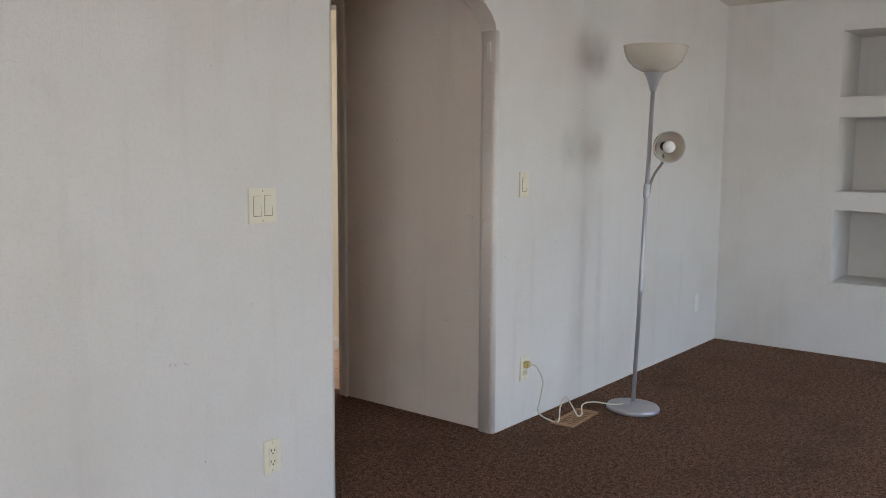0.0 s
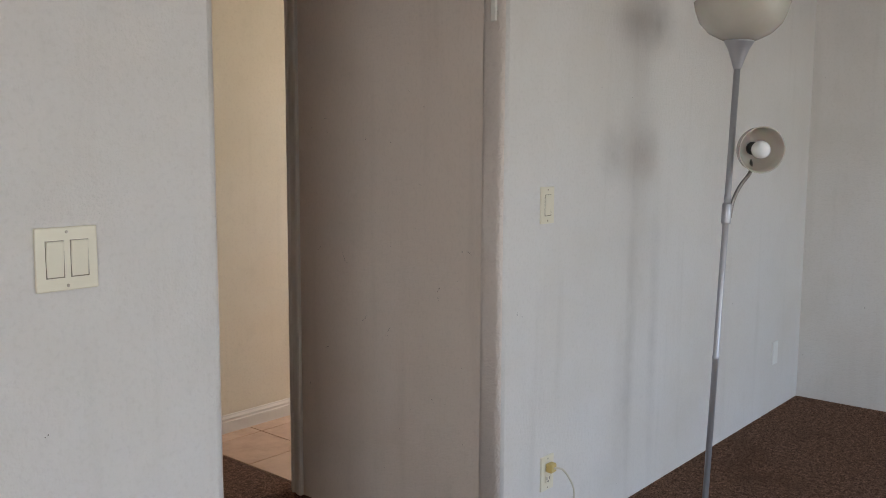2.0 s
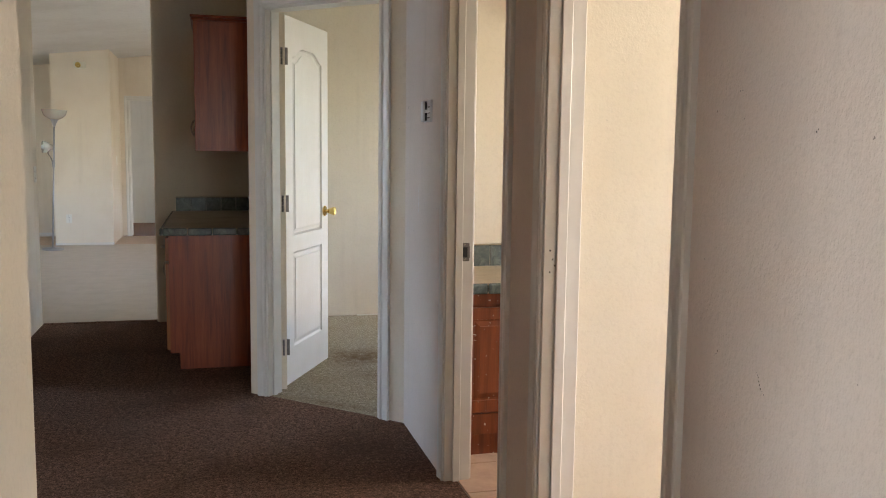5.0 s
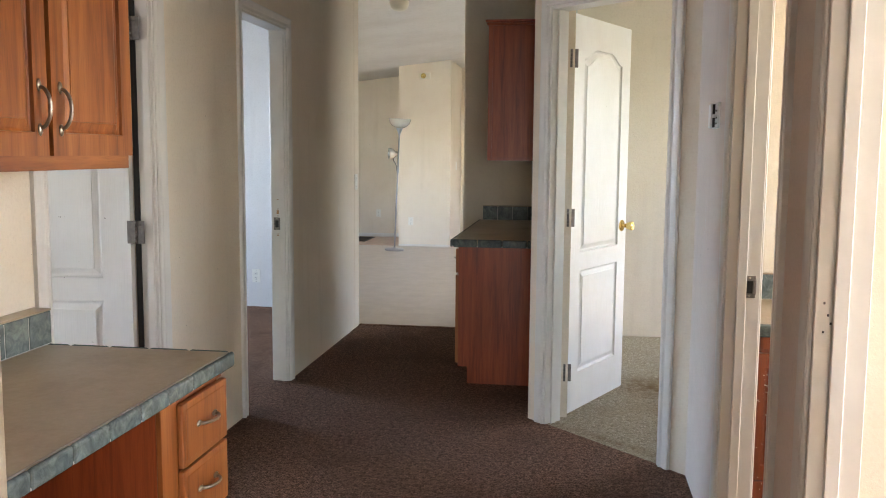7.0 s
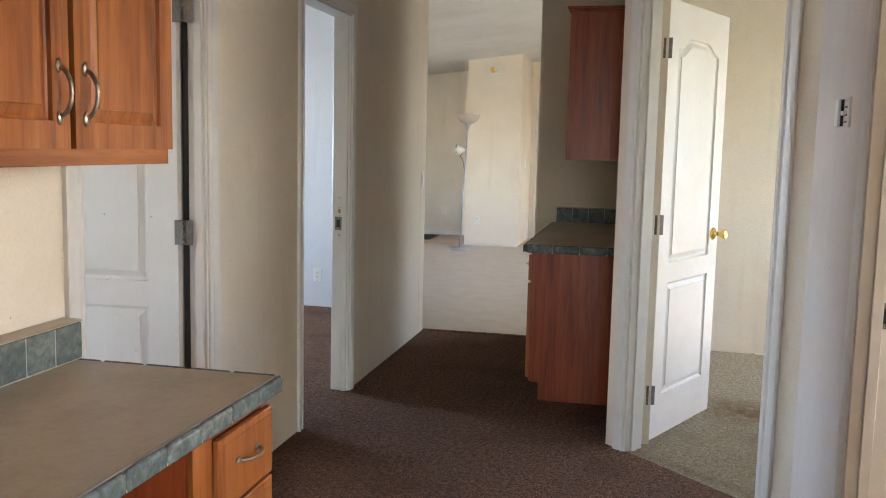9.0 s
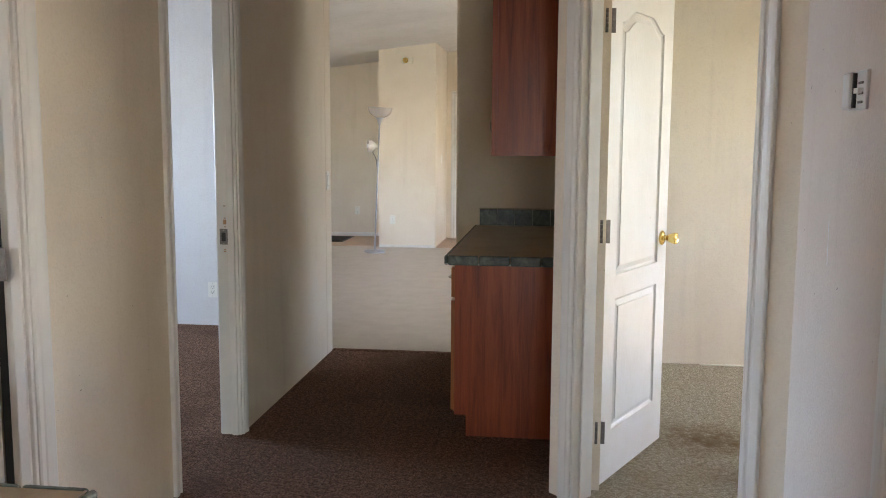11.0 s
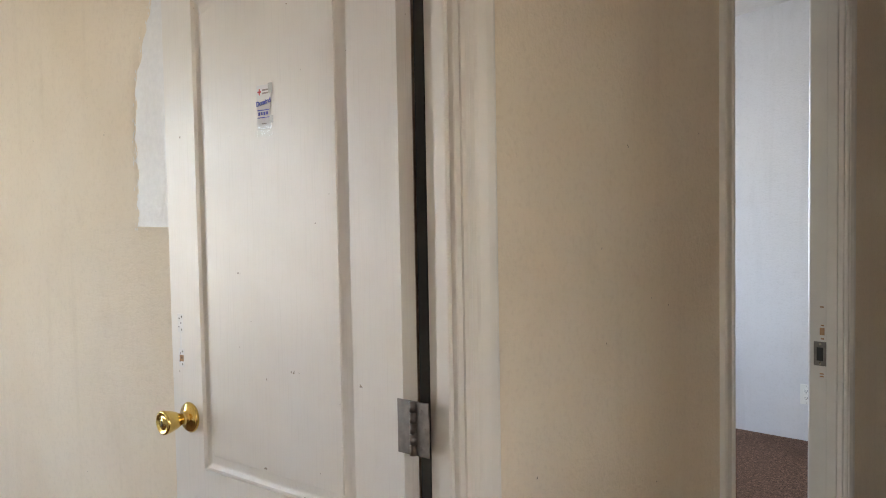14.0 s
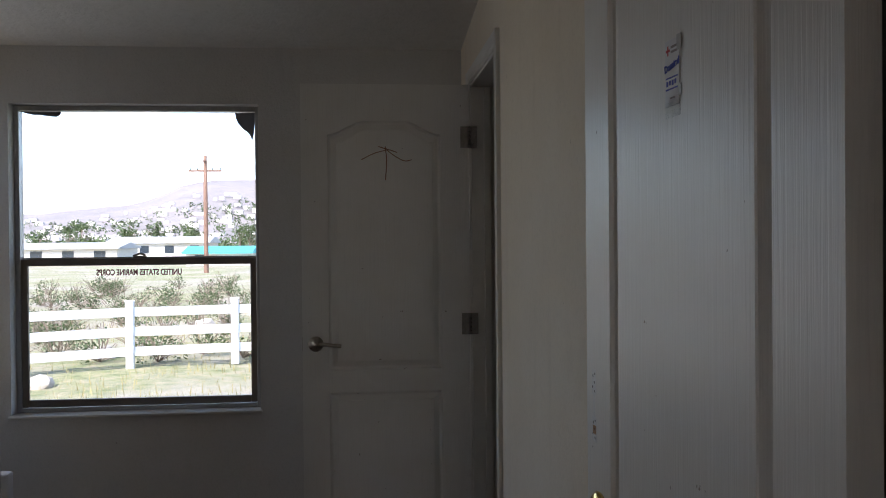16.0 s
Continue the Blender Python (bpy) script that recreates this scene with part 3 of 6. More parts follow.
def casing_bar(length, flip=1, wide=1.0):
    """Moulded strip: width along x, depth along -y, running up z."""
    bm = bmesh.new()
    lo = [bm.verts.new((flip * x * wide, -d, 0)) for x, d in CASING]
    hi = [bm.verts.new((flip * x * wide, -d, length)) for x, d in CASING]
    bm.faces.new(lo)
    bm.faces.new(hi[::-1])
    for i in range(len(CASING)):
        j = (i + 1) % len(CASING)
        bm.faces.new((lo[i], lo[j], hi[j], hi[i]))
    return bm


def door_frame(name, m, w, T, head, label, stop=0.55, both=True, material=None, wide=1.0):
    """Lining, stop and moulded casing of an opening; local x runs along it, y goes into the wall."""
    material = material or TRIM
    f = thing(name, m, label, "door frame", "", "structure")
    j = 0.018
    part("jamb", boxed(0, j, -0.004, T + 0.004, 0, head, bevel=0.002), material, f)
    part("jamb", boxed(w - j, w, -0.004, T + 0.004, 0, head, bevel=0.002), material, f)
    part("head_jamb", boxed(j, w - j, -0.004, T + 0.004, head - j, head), material, f)
    s0, s1 = stop * T, stop * T + 0.03
    part("door_stop", boxed(j, j + 0.011, s0, s1, 0, head - j, bevel=0.002), material, f)
    part("door_stop", boxed(w - j - 0.011, w - j, s0, s1, 0, head - j, bevel=0.002), material, f)
    for back in (False, True) if both else (False,):
        turn = Matrix.Translation((0, 0, 0)) if not back else Matrix.Translation((w, T, 0)) @ Matrix.Rotation(math.pi, 4, "Z")
        for x, flip in ((0.006, -1), (w - 0.006, 1)):
            part("casing", casing_bar(head + 0.05, flip, wide), material, f).matrix_basis = turn @ Matrix.Translation((x, 0, 0))
        top = casing_bar(w + 0.102, 1)
        part("head_casing", top, material, f).matrix_basis = turn @ Matrix.Translation((-0.051, 0, head - 0.006)) @ Matrix.Rotation(radians(90), 4, "Y") @ Matrix.Scale(-1, 4, (1, 0, 0))
    return f


def panel_outline(x0, x1, z0, z1, camber, inset, n=24):
    x0, x1, z0 = x0 + inset, x1 - inset, z0 + inset
    pts = [(x0, z0), (x1, z0)]
    for k in range(n + 1):
        u = 1 - k / n
        bump = 0.0
        if camber:
            v = min(1, max(0, (0.5 - abs(u - 0.5)) / 0.32))
            bump = camber * (v * v * (3 - 2 * v))
        pts.append((x0 + (x1 - x0) * u, z1 - camber + bump - inset))
    return pts


def panelled(w, h, t, panels, sides=2):
    """Slab with framed panel openings on its faces; y runs from 0 to t."""
    bm = bmesh.new()
    for side in range(2):
        y = 0 if side == 0 else t
        cells = panels if side == 0 or sides == 2 else []

        def quad(*pts):
            bm.faces.new([bm.verts.new((x, y, z)) for x, z in pts])
        if not cells:
            quad((0, 0), (w, 0), (w, h), (0, h))
            continue
        x0, x1 = cells[0][0], cells[0][1]
        quad((0, 0), (x0, 0), (x0, h), (0, h))
        quad((x1, 0), (w, 0), (w, h), (x1, h))
        low = 0
        for k, (_, _, z0, z1, camber) in enumerate(cells):
            quad((x0, low), (x1, low), (x1, z0), (x0, z0))
            low = z1
            up = cells[k + 1][2] if k + 1 < len(cells) else h
            top = panel_outline(x0, x1, z0, z1, camber, 0)[2:]
            for (xa, za), (xb, zb) in zip(top, top[1:]):
                quad((xb, zb), (xa, za), (xa, z1), (xb, z1))
        quad((x0, low), (x1, low), (x1, h), (x0, h))
    for a, b, c, d in (((0, 0, 0), (w, 0, 0), (w, t, 0), (0, t, 0)), ((0, 0, h), (w, 0, h), (w, t, h), (0, t, h)), ((0, 0, 0), (0, t, 0), (0, t, h), (0, 0, h)), ((w, 0, 0), (w, t, 0), (w, t, h), (w, 0, h))):
        bm.faces.new([bm.verts.new(p) for p in (a, b, c, d)])
    bmesh.ops.remove_doubles(bm, verts=bm.verts, dist=1e-5)
    return bm


def raised_panel(x0, x1, z0, z1, camber, y, out, steps=((0, 0), (0.003, 0.007), (0.010, 0.011), (0.014, 0.011), (0.034, 0.0035), (0.035, 0.0005), (0.045, 0.0))):
    """Moulded field that fills one opening; out is the way its face looks along y."""
    bm = bmesh.new()
    rings = [[bm.verts.new((x, y - out * d, z)) for x, z in panel_outline(x0, x1, z0, z1, camber, i)] for i, d in steps]
    for a, b in zip(rings, rings[1:]):
        for k in range(len(a)):
            j = (k + 1) % len(a)
            bm.faces.new((a[k], a[j], b[j], b[k]))
    bm.faces.new(rings[-1])
    return bm


def knob_bm(out):
    """Round door knob with rosette, axis along y."""
    bm = bmesh.new()
    lathe(bm, [(0, 0), (0.031, 0), (0.033, 0.004), (0.029, 0.009), (0.016, 0.012), (0.0115, 0.016), (0.0115, 0.026), (0.0145, 0.030), (0.019, 0.039), (0.0235, 0.054), (0.0255, 0.064), (0.0245, 0.069), (0.021, 0.0702), (0.019, 0.0675), (0.0115, 0.0675), (0.0105, 0.0695), (0, 0.0695)], 32, Matrix.Rotation(radians(90 if out < 0 else -90), 4, "X"))
    return bm


def hinge(parent, at, rz):
    hg = part("hinge", boxed(-0.034, 0.0, -0.0015, 0.0015, -0.045, 0.045, bevel=0.0007), STEEL, parent, "tarnished steel butt hinge")
    hg.matrix_basis = Matrix.Translation(at) @ Matrix.Rotation(rz, 4, "Z")
    bm = bmesh.new()
    for k in range(5):
        z = -0.045 + 0.018 * k
        lathe(bm, [(0, z + 0.0006), (0.0062, z + 0.0006), (0.0062, z + 0.0174), (0, z + 0.0174)], 12)
    part("knuckle", bm, STEEL, hg, "", True).matrix_basis = Matrix.Translation((0.003, -0.003, 0))
    bm = bmesh.new()
    box(bm, 0.004, 0.036, -0.0015, 0.0015, -0.045, 0.045, bevel=0.0007)
    for k in range(3):
        lathe(bm, [(0.004, 0), (0.003, 0.0012), (0, 0.0012)], 8, Matrix.Translation((0.02 + 0.008 * (k % 2), -0.0015, -0.03 + 0.03 * k)) @ Matrix.Rotation(radians(90), 4, "X"))
    part("hinge_plate", bm, STEEL, hg)
    return hg


LEAF = [(0.119, 0.59, 0.2, 0.735, 0.0), (0.119, 0.59, 0.83, 1.865, 0.055)]


def panel_door(name, m, label, handle="knob", handle_z=0.935, hinge_turn=0.0, hinge_at=(0.0, 0.035), w=0.70):
    d = thing(name, m, label, "door")
    t, h = 0.035, 2.02
    cells = [(x0, x1 + w - 0.70, z0, z1, c) for x0, x1, z0, z1, c in LEAF]
    slabm = part("leaf", panelled(w, h, t, cells), DOOR, d)
    for c in cells:
        part("panel", raised_panel(*c, 0, -1), DOOR, slabm)
        part("panel", raised_panel(*c, t, 1), DOOR, slabm)
    for out in (-1, 1):
        y = 0 if out < 0 else t
        if handle == "knob":
            k = part("knob", knob_bm(out), BRASS, d, "polished brass door knob", True)
            k.matrix_basis = Matrix.Translation((w - 0.065, y, handle_z))
            part("keyhole", boxed(-0.0016, 0.0016, out * 0.0698 - 0.0006, out * 0.0698 + 0.0006, -0.006, 0.006), BLACK, k)
        else:
            bm = bmesh.new()
            turn = Matrix.Rotation(radians(90 if out < 0 else -90), 4, "X")
            lathe(bm, [(0, 0), (0.03, 0), (0.032, 0.004), (0.027, 0.010), (0.012, 0.013), (0.011, 0.045), (0, 0.047)], 24, turn)
            tube(bm, spline([(0, out * 0.04, 0), (-0.03, out * 0.046, 0.003), (-0.07, out * 0.046, -0.002), (-0.105, out * 0.042, -0.006)]), 0.0085)
            k = part("lever", bm, NICKEL, d, "brushed nickel door lever", True)
            k.matrix_basis = Matrix.Translation((w - 0.055, y, handle_z))
    part("latch_plate", boxed(w - 0.0005, w + 0.0015, t / 2 - 0.012, t / 2 + 0.012, handle_z - 0.028, handle_z + 0.028), NICKEL, d)
    for z in (0.222, 1.014, 1.80):
        hinge(d, (*hinge_at, z), hinge_turn)
    return d


def strike(parent, m, z):
    bm = boxed(-0.019, 0.019, -0.0018, 0.0006, -0.036, 0.036, bevel=0.0006)
    s = part("strike_plate", bm, STEEL, parent, "worn dark steel strike plate")
    s.matrix_basis = m @ Matrix.Translation((0, 0, z))
    part("strike_hole", boxed(-0.010, 0.010, -0.0026, -0.0015, -0.021, 0.019), BLACK, s)
    part("strike_lip", boxed(0.010, 0.021, -0.006, -0.0015, -0.024, 0.024, bevel=0.002), STEEL, s)
    for k in (-1, 1):
        part("screw", lathe(bmesh.new(), [(0.0042, 0), (0.003, 0.0012), (0, 0.0012)], 8, Matrix.Translation((0, -0.0018, k * 0.029)) @ Matrix.Rotation(radians(90), 4, "X")), NICKEL, s)
    return s


HT = 0.09
frame_note = door_frame("door_frame_1", pose(XL, ND0, 0, 0, 0, 90), ND1 - ND0, 0.06, HEAD, "off-white moulded casing around the bedroom doorway", 0.1, False, wide=1.35)
# black strip added where the open hinge gap is only dark with shade
part("gasket", boxed(0.736, 0.760, 0.066, 0.088, 0.0, HEAD), BLACK, frame_note, "black strip put in for the shade of the hinge gap")
frame_small = door_frame("door_frame_2", pose(XL, D20, 0, 0, 0, 90), D21 - D20, HT, HEAD, "off-white moulded casing around the small bedroom doorway", 0.1)
strike(frame_small, Matrix.Translation((D21 - D20 - 0.0185, 0.06, 0)) @ Matrix.Rotation(radians(-90), 4, "Z"), 0.93)
part("old_latch_hole", boxed(D21 - D20 - 0.0188, D21 - D20 - 0.017, 0.048, 0.062, 0.986, 1.008), RUST, frame_small, "chipped bare wood latch hole")
for z in (0.975, 1.015, 0.87, 0.862, 1.07):
    part("paint_chip", boxed(D21 - D20 - 0.0187, D21 - D20 - 0.0175, 0.05, 0.058 + 0.3 * (z - 0.975) ** 2, z - 0.002, z + 0.002), RUST, frame_small)
frame_one = door_frame("door_frame_3", pose(0, O11, 0, 0, 0, -90), O11 - O10, 0.1, HEAD, "off-white moulded casing around a doorless bathroom opening", 0.3, False)
frame_two = door_frame("door_frame_4", pose(0, O21, 0, 0, 0, -90), O21 - O20, 0.1, HEAD, "moulded casing around the vanity bathroom doorway", 0.3)
strike(frame_two, Matrix.Translation((0.0185, 0.07, 0)) @ Matrix.Rotation(radians(90), 4, "Z"), 0.925)
ad = Vector((0.7071, -0.7071))
fa = Vector((-0.6965, 4.2265)) + ad * (AL - A1)
door_frame("door_frame_5", pose(fa.x, fa.y, 0, 0, 0, -45), A1 - A0, 0.1, HEAD, "white moulded casing around the angled office doorway", 0.3)
door_frame("door_frame_6", pose(CL0, 3.13, 0, 0, 0, 0), CL1 - CL0, 0.1, HEAD, "off-white casing around the dark closet doorway", 0.5)
for z in (1.80, 1.014, 0.222):
    part("hinge_screw_holes", boxed(0.0175, 0.0186, 0.026, 0.03, z - 0.012, z - 0.007), BLACK, frame_one)
    part("hinge_screw_holes", boxed(0.0175, 0.0186, 0.012, 0.016, z - 0.03, z - 0.025), BLACK, frame_one)
    part("hinge_screw_holes", boxed(0.0175, 0.0186, 0.02, 0.024, z + 0.005, z + 0.010), BLACK, frame_one)
    part("hinge_screw_holes", boxed(0.0175, 0.0186, 0.012, 0.016, z + 0.03, z + 0.035), BLACK, frame_one)

note_door = panel_door("bedroom_door", pose(-2.217, 3.098, 0.012, 0, 0, 183.4), "white moulded two-panel door, open, with a taped note", hinge_turn=radians(180), hinge_at=(-0.022, 0.036))
office_door = panel_door("office_door", pose(-0.503, 4.287, 0.012, 0, 0, 63.7), "white moulded two-panel door standing open on beige carpet", hinge_turn=radians(-63.7), hinge_at=(-0.018, 0.010))
closet_door = panel_door("closet_door", pose(-5.212, 3.112, 0.012, 0, 0, 270), "white moulded two-panel closet door, open, with a brown scrawl", "lever", 0.94, hinge_turn=radians(180))

# taped note on the bedroom door
note = thing("taped_note", note_door.matrix_basis @ pose(0.352, 0.0353, 1.567, 0, 0, 0), "small white paper note taped to the door", "note")
part("paper", boxed(-0.021, 0.021, 0.0, 0.0010, -0.038, 0.045, bevel=0.0004), PAPER, note)
part("tape", boxed(-0.024, 0.020, 0.0011, 0.0014, -0.052, -0.033), GLASS, note, "clear sticky tape")
part("tape", boxed(-0.027, -0.015, 0.0011, 0.0015, 0.028, 0.047), FOIL, note, "grey corner of curled tape")
part("tape", boxed(-0.028, -0.018, 0.0011, 0.0015, -0.028, -0.014), FOIL, note, "grey corner of curled tape")
part("red_mark", boxed(0.0105, 0.0135, 0.0010, 0.0014, 0.026, 0.038), INK_RED, note)
part("red_mark", boxed(0.0065, 0.0175, 0.0010, 0.00145, 0.0305, 0.0335), INK_RED, note)
for z in (0.035, 0.029):
    part("printed_line", boxed(-0.015, 0.003, 0.0010, 0.0014, z - 0.0015, z + 0.0015), GREY_INK, note)
for k, x in enumerate((0.014, 0.006, -0.002, -0.010)):
    part("written_bar", boxed(x - 0.0025, x + 0.0025, 0.0010, 0.0014, -0.0125 + 0.001 * (k % 2), -0.006), INK, note)
for z in (-0.0165, -0.0025):
    part("underline", boxed(-0.017, 0.019, 0.0010, 0.0014, z - 0.0009, z + 0.0009), INK, note)
part("printed_line", boxed(-0.008, 0.006, 0.0010, 0.0014, -0.029, -0.027), GREY_INK, note)


def lettering(name, words, size, m, material, parent=None, label="", category="", depth=0.0004):
    cu = bpy.data.curves.new(name, "FONT")
    cu.body, cu.size, cu.extrude, cu.align_x, cu.align_y, cu.offset = words, size, depth, "CENTER", "CENTER", size * 0.035
    tmp = bpy.data.objects.new(name, cu)
    scene.collection.objects.link(tmp)
    me = bpy.data.meshes.new_from_object(tmp.evaluated_get(bpy.context.evaluated_depsgraph_get()))
    bpy.data.objects.remove(tmp)
    bpy.data.curves.remove(cu)
    me.materials.append(material)
    ob = new(name, me)
    ob.matrix_basis = m
    if parent is not None:
        ob.parent = parent
    if label:
        tagged(ob, label, category)
    return ob


lettering("handwriting", "Donated", 0.0125, pose(0, 0.0014, 0.012, 90, 0, 180) @ Matrix.Rotation(radians(8), 4, "Z"), INK, note)
# old latch holes near the door's edge
for z in (1.135, 1.06):
    for k, (dx, dz) in enumerate(((0, 0.014), (0.009, 0.01), (0.003, 0), (0.011, -0.008), (0.001, -0.014))):
        part("screw_hole", boxed(0.66 + dx - 0.0013, 0.66 + dx + 0.0013, 0.0346, 0.0356, z + dz - 0.0018, z + dz + 0.0018), BLACK, note_door)
    part("filler", boxed(0.655, 0.676, 0.0346, 0.0353, z - 0.02, z + 0.02, bevel=0.0003), DUST_WHITE, note_door, "white filler over an old latch hole")
part("filler_run", boxed(0.662, 0.669, 0.0346, 0.0352, 1.078, 1.12, bevel=0.0002), DUST_WHITE, note_door, "run of white filler")
part("chipped_wood", boxed(0.656, 0.672, 0.0346, 0.0354, 1.052, 1.066, bevel=0.0003), RUST, note_door, "chipped brown wood")
# scrawl on the closet door
SCRAWL = mat("brown_marker", plain((0.27, 0.13, 0.08), 0.7, 0, 0.2))
bm = bmesh.new()
for line in ([(0.35, 1.76), (0.345, 1.7), (0.35, 1.62)], [(0.35, 1.75), (0.31, 1.72), (0.27, 1.7), (0.24, 1.705)], [(0.35, 1.745), (0.4, 1.73), (0.45, 1.705)], [(0.38, 1.76), (0.33, 1.745), (0.3, 1.735)]):
    tube(bm, spline([(x, 0.0345, z) for x, z in line], 5), 0.0022, 5)
part("scrawl", bm, SCRAWL, closet_door, "brown scrawled lines")


# ---- wall plates ----
GAP = mat("shadowed_plastic_gap", plain((0.16, 0.13, 0.08), 0.6, 0, 0.1))

def wall_plate(name, m, w, h, label, rockers=0, sockets=0, material=None):
    """Plate with its back on y = 0, facing -y."""
    p = thing(name, m, label, "wall plate")
    material = material or ALMOND
    part("plate", boxed(-w / 2, w / 2, -0.006, 0.001, -h / 2, h / 2, bevel=0.0022, segments=2), material, p)
    for k in range(rockers):
        x = (k - (rockers - 1) / 2) * 0.046
        part("rocker_gap", boxed(x - 0.0171, x + 0.0171, -0.0068, -0.004, -0.0338, 0.0338), GAP, p)
        bm = boxed(x - 0.0163, x + 0.0163, -0.0085, -0.004, -0.033, 0.033, bevel=0.0012)
        bmesh.ops.rotate(bm, cent=(x, -0.006, 0), matrix=Matrix.Rotation(radians(3), 3, "X"), verts=bm.verts)
        part("rocker", bm, material, p)
    for k in range(sockets):
        z = (k - (sockets - 1) / 2) * 0.039
        part("receptacle", boxed(-0.0165, 0.0165, -0.008, -0.004, z - 0.0145, z + 0.0145, bevel=0.004), material, p)
        bm = bmesh.new()
        box(bm, -0.008, -0.0055, -0.0088, -0.007, z - 0.002, z + 0.007)
        box(bm, 0.0055, 0.008, -0.0088, -0.007, z - 0.002, z + 0.006)
        box(bm, -0.0025, 0.0025, -0.0088, -0.007, z - 0.011, z - 0.006)
        part("slots", bm, BLACK, p)
    for s in (-1, 1) if rockers or sockets else ():
        bm = bmesh.new()
        lathe(bm, [(0.003, 0), (0.002, 0.001), (0, 0.001)], 8, Matrix.Translation((0, -0.006, s * h * 0.42)) @ Matrix.Rotation(radians(90), 4, "X"))
        part("screw", bm, NICKEL, p)
    return p


wall_plate("double_switch", pose(-1.352, 0, 1.118), 0.116, 0.116, "almond double rocker switch plate on the white wall", 2)
wall_plate("outlet", pose(-1.33, 0, 0.262), 0.072, 0.116, "almond duplex outlet low on the white wall", 0, 2)
wall_plate("light_switch", pose(0.2, 0, 1.142), 0.072, 0.116, "almond single rocker switch beside the arch", 1)
wall_plate("outlet", pose(0.228, 0, 0.262), 0.072, 0.116, "almond duplex outlet with the lamp plug in it", 0, 2)
wall_plate("blank_plate", pose(2.28, 0, 0.3), 0.07, 0.116, "painted-over blank plate near the corner", material=WHITE_PLASTIC)
wall_plate("light_switch", pose(XL, 6.35, 1.12, 0, 0, 90), 0.072, 0.116, "ivory rocker switch at the end of the hall", 1, material=IVORY)
wall_plate("outlet", pose(-3.2, 7.09, 0.27), 0.072, 0.116, "white duplex outlet in the small bedroom", 0, 2, IVORY)
wall_plate("outlet", pose(-2.79, FBY, 0.36), 0.072, 0.116, "pale duplex outlet low on the boxed wall", 0, 2, IVORY)
wall_plate("outlet", pose(-3.55, 13.55, 0.38), 0.072, 0.116, "ivory duplex outlet on the entry wall", 0, 2, IVORY)
thermo = thing("thermostat", pose(0, 3.07, 1.482, 0, 0, -90), "open white thermostat base on the hall wall", "thermostat")
part("base", boxed(-0.062, 0.062, -0.008, 0.001, -0.045, 0.045, bevel=0.002), WHITE_PLASTIC, thermo)
part("cover", boxed(-0.06, -0.008, -0.022, -0.008, -0.043, 0.043, bevel=0.004), WHITE_PLASTIC, thermo)
part("circuit", boxed(-0.0075, 0.0, -0.016, -0.008, -0.04, 0.04), BLACK, thermo, "dark slot beside the cover")
for z in (-0.028, -0.008, 0.016):
    part("terminal", boxed(0.018, 0.046, -0.0115, -0.008, z - 0.003, z + 0.003, bevel=0.001), STEEL, thermo, "small metal terminal")
part("lever", boxed(0.015, 0.045, -0.02, -0.008, -0.008, 0.004), WHITE_PLASTIC, thermo)


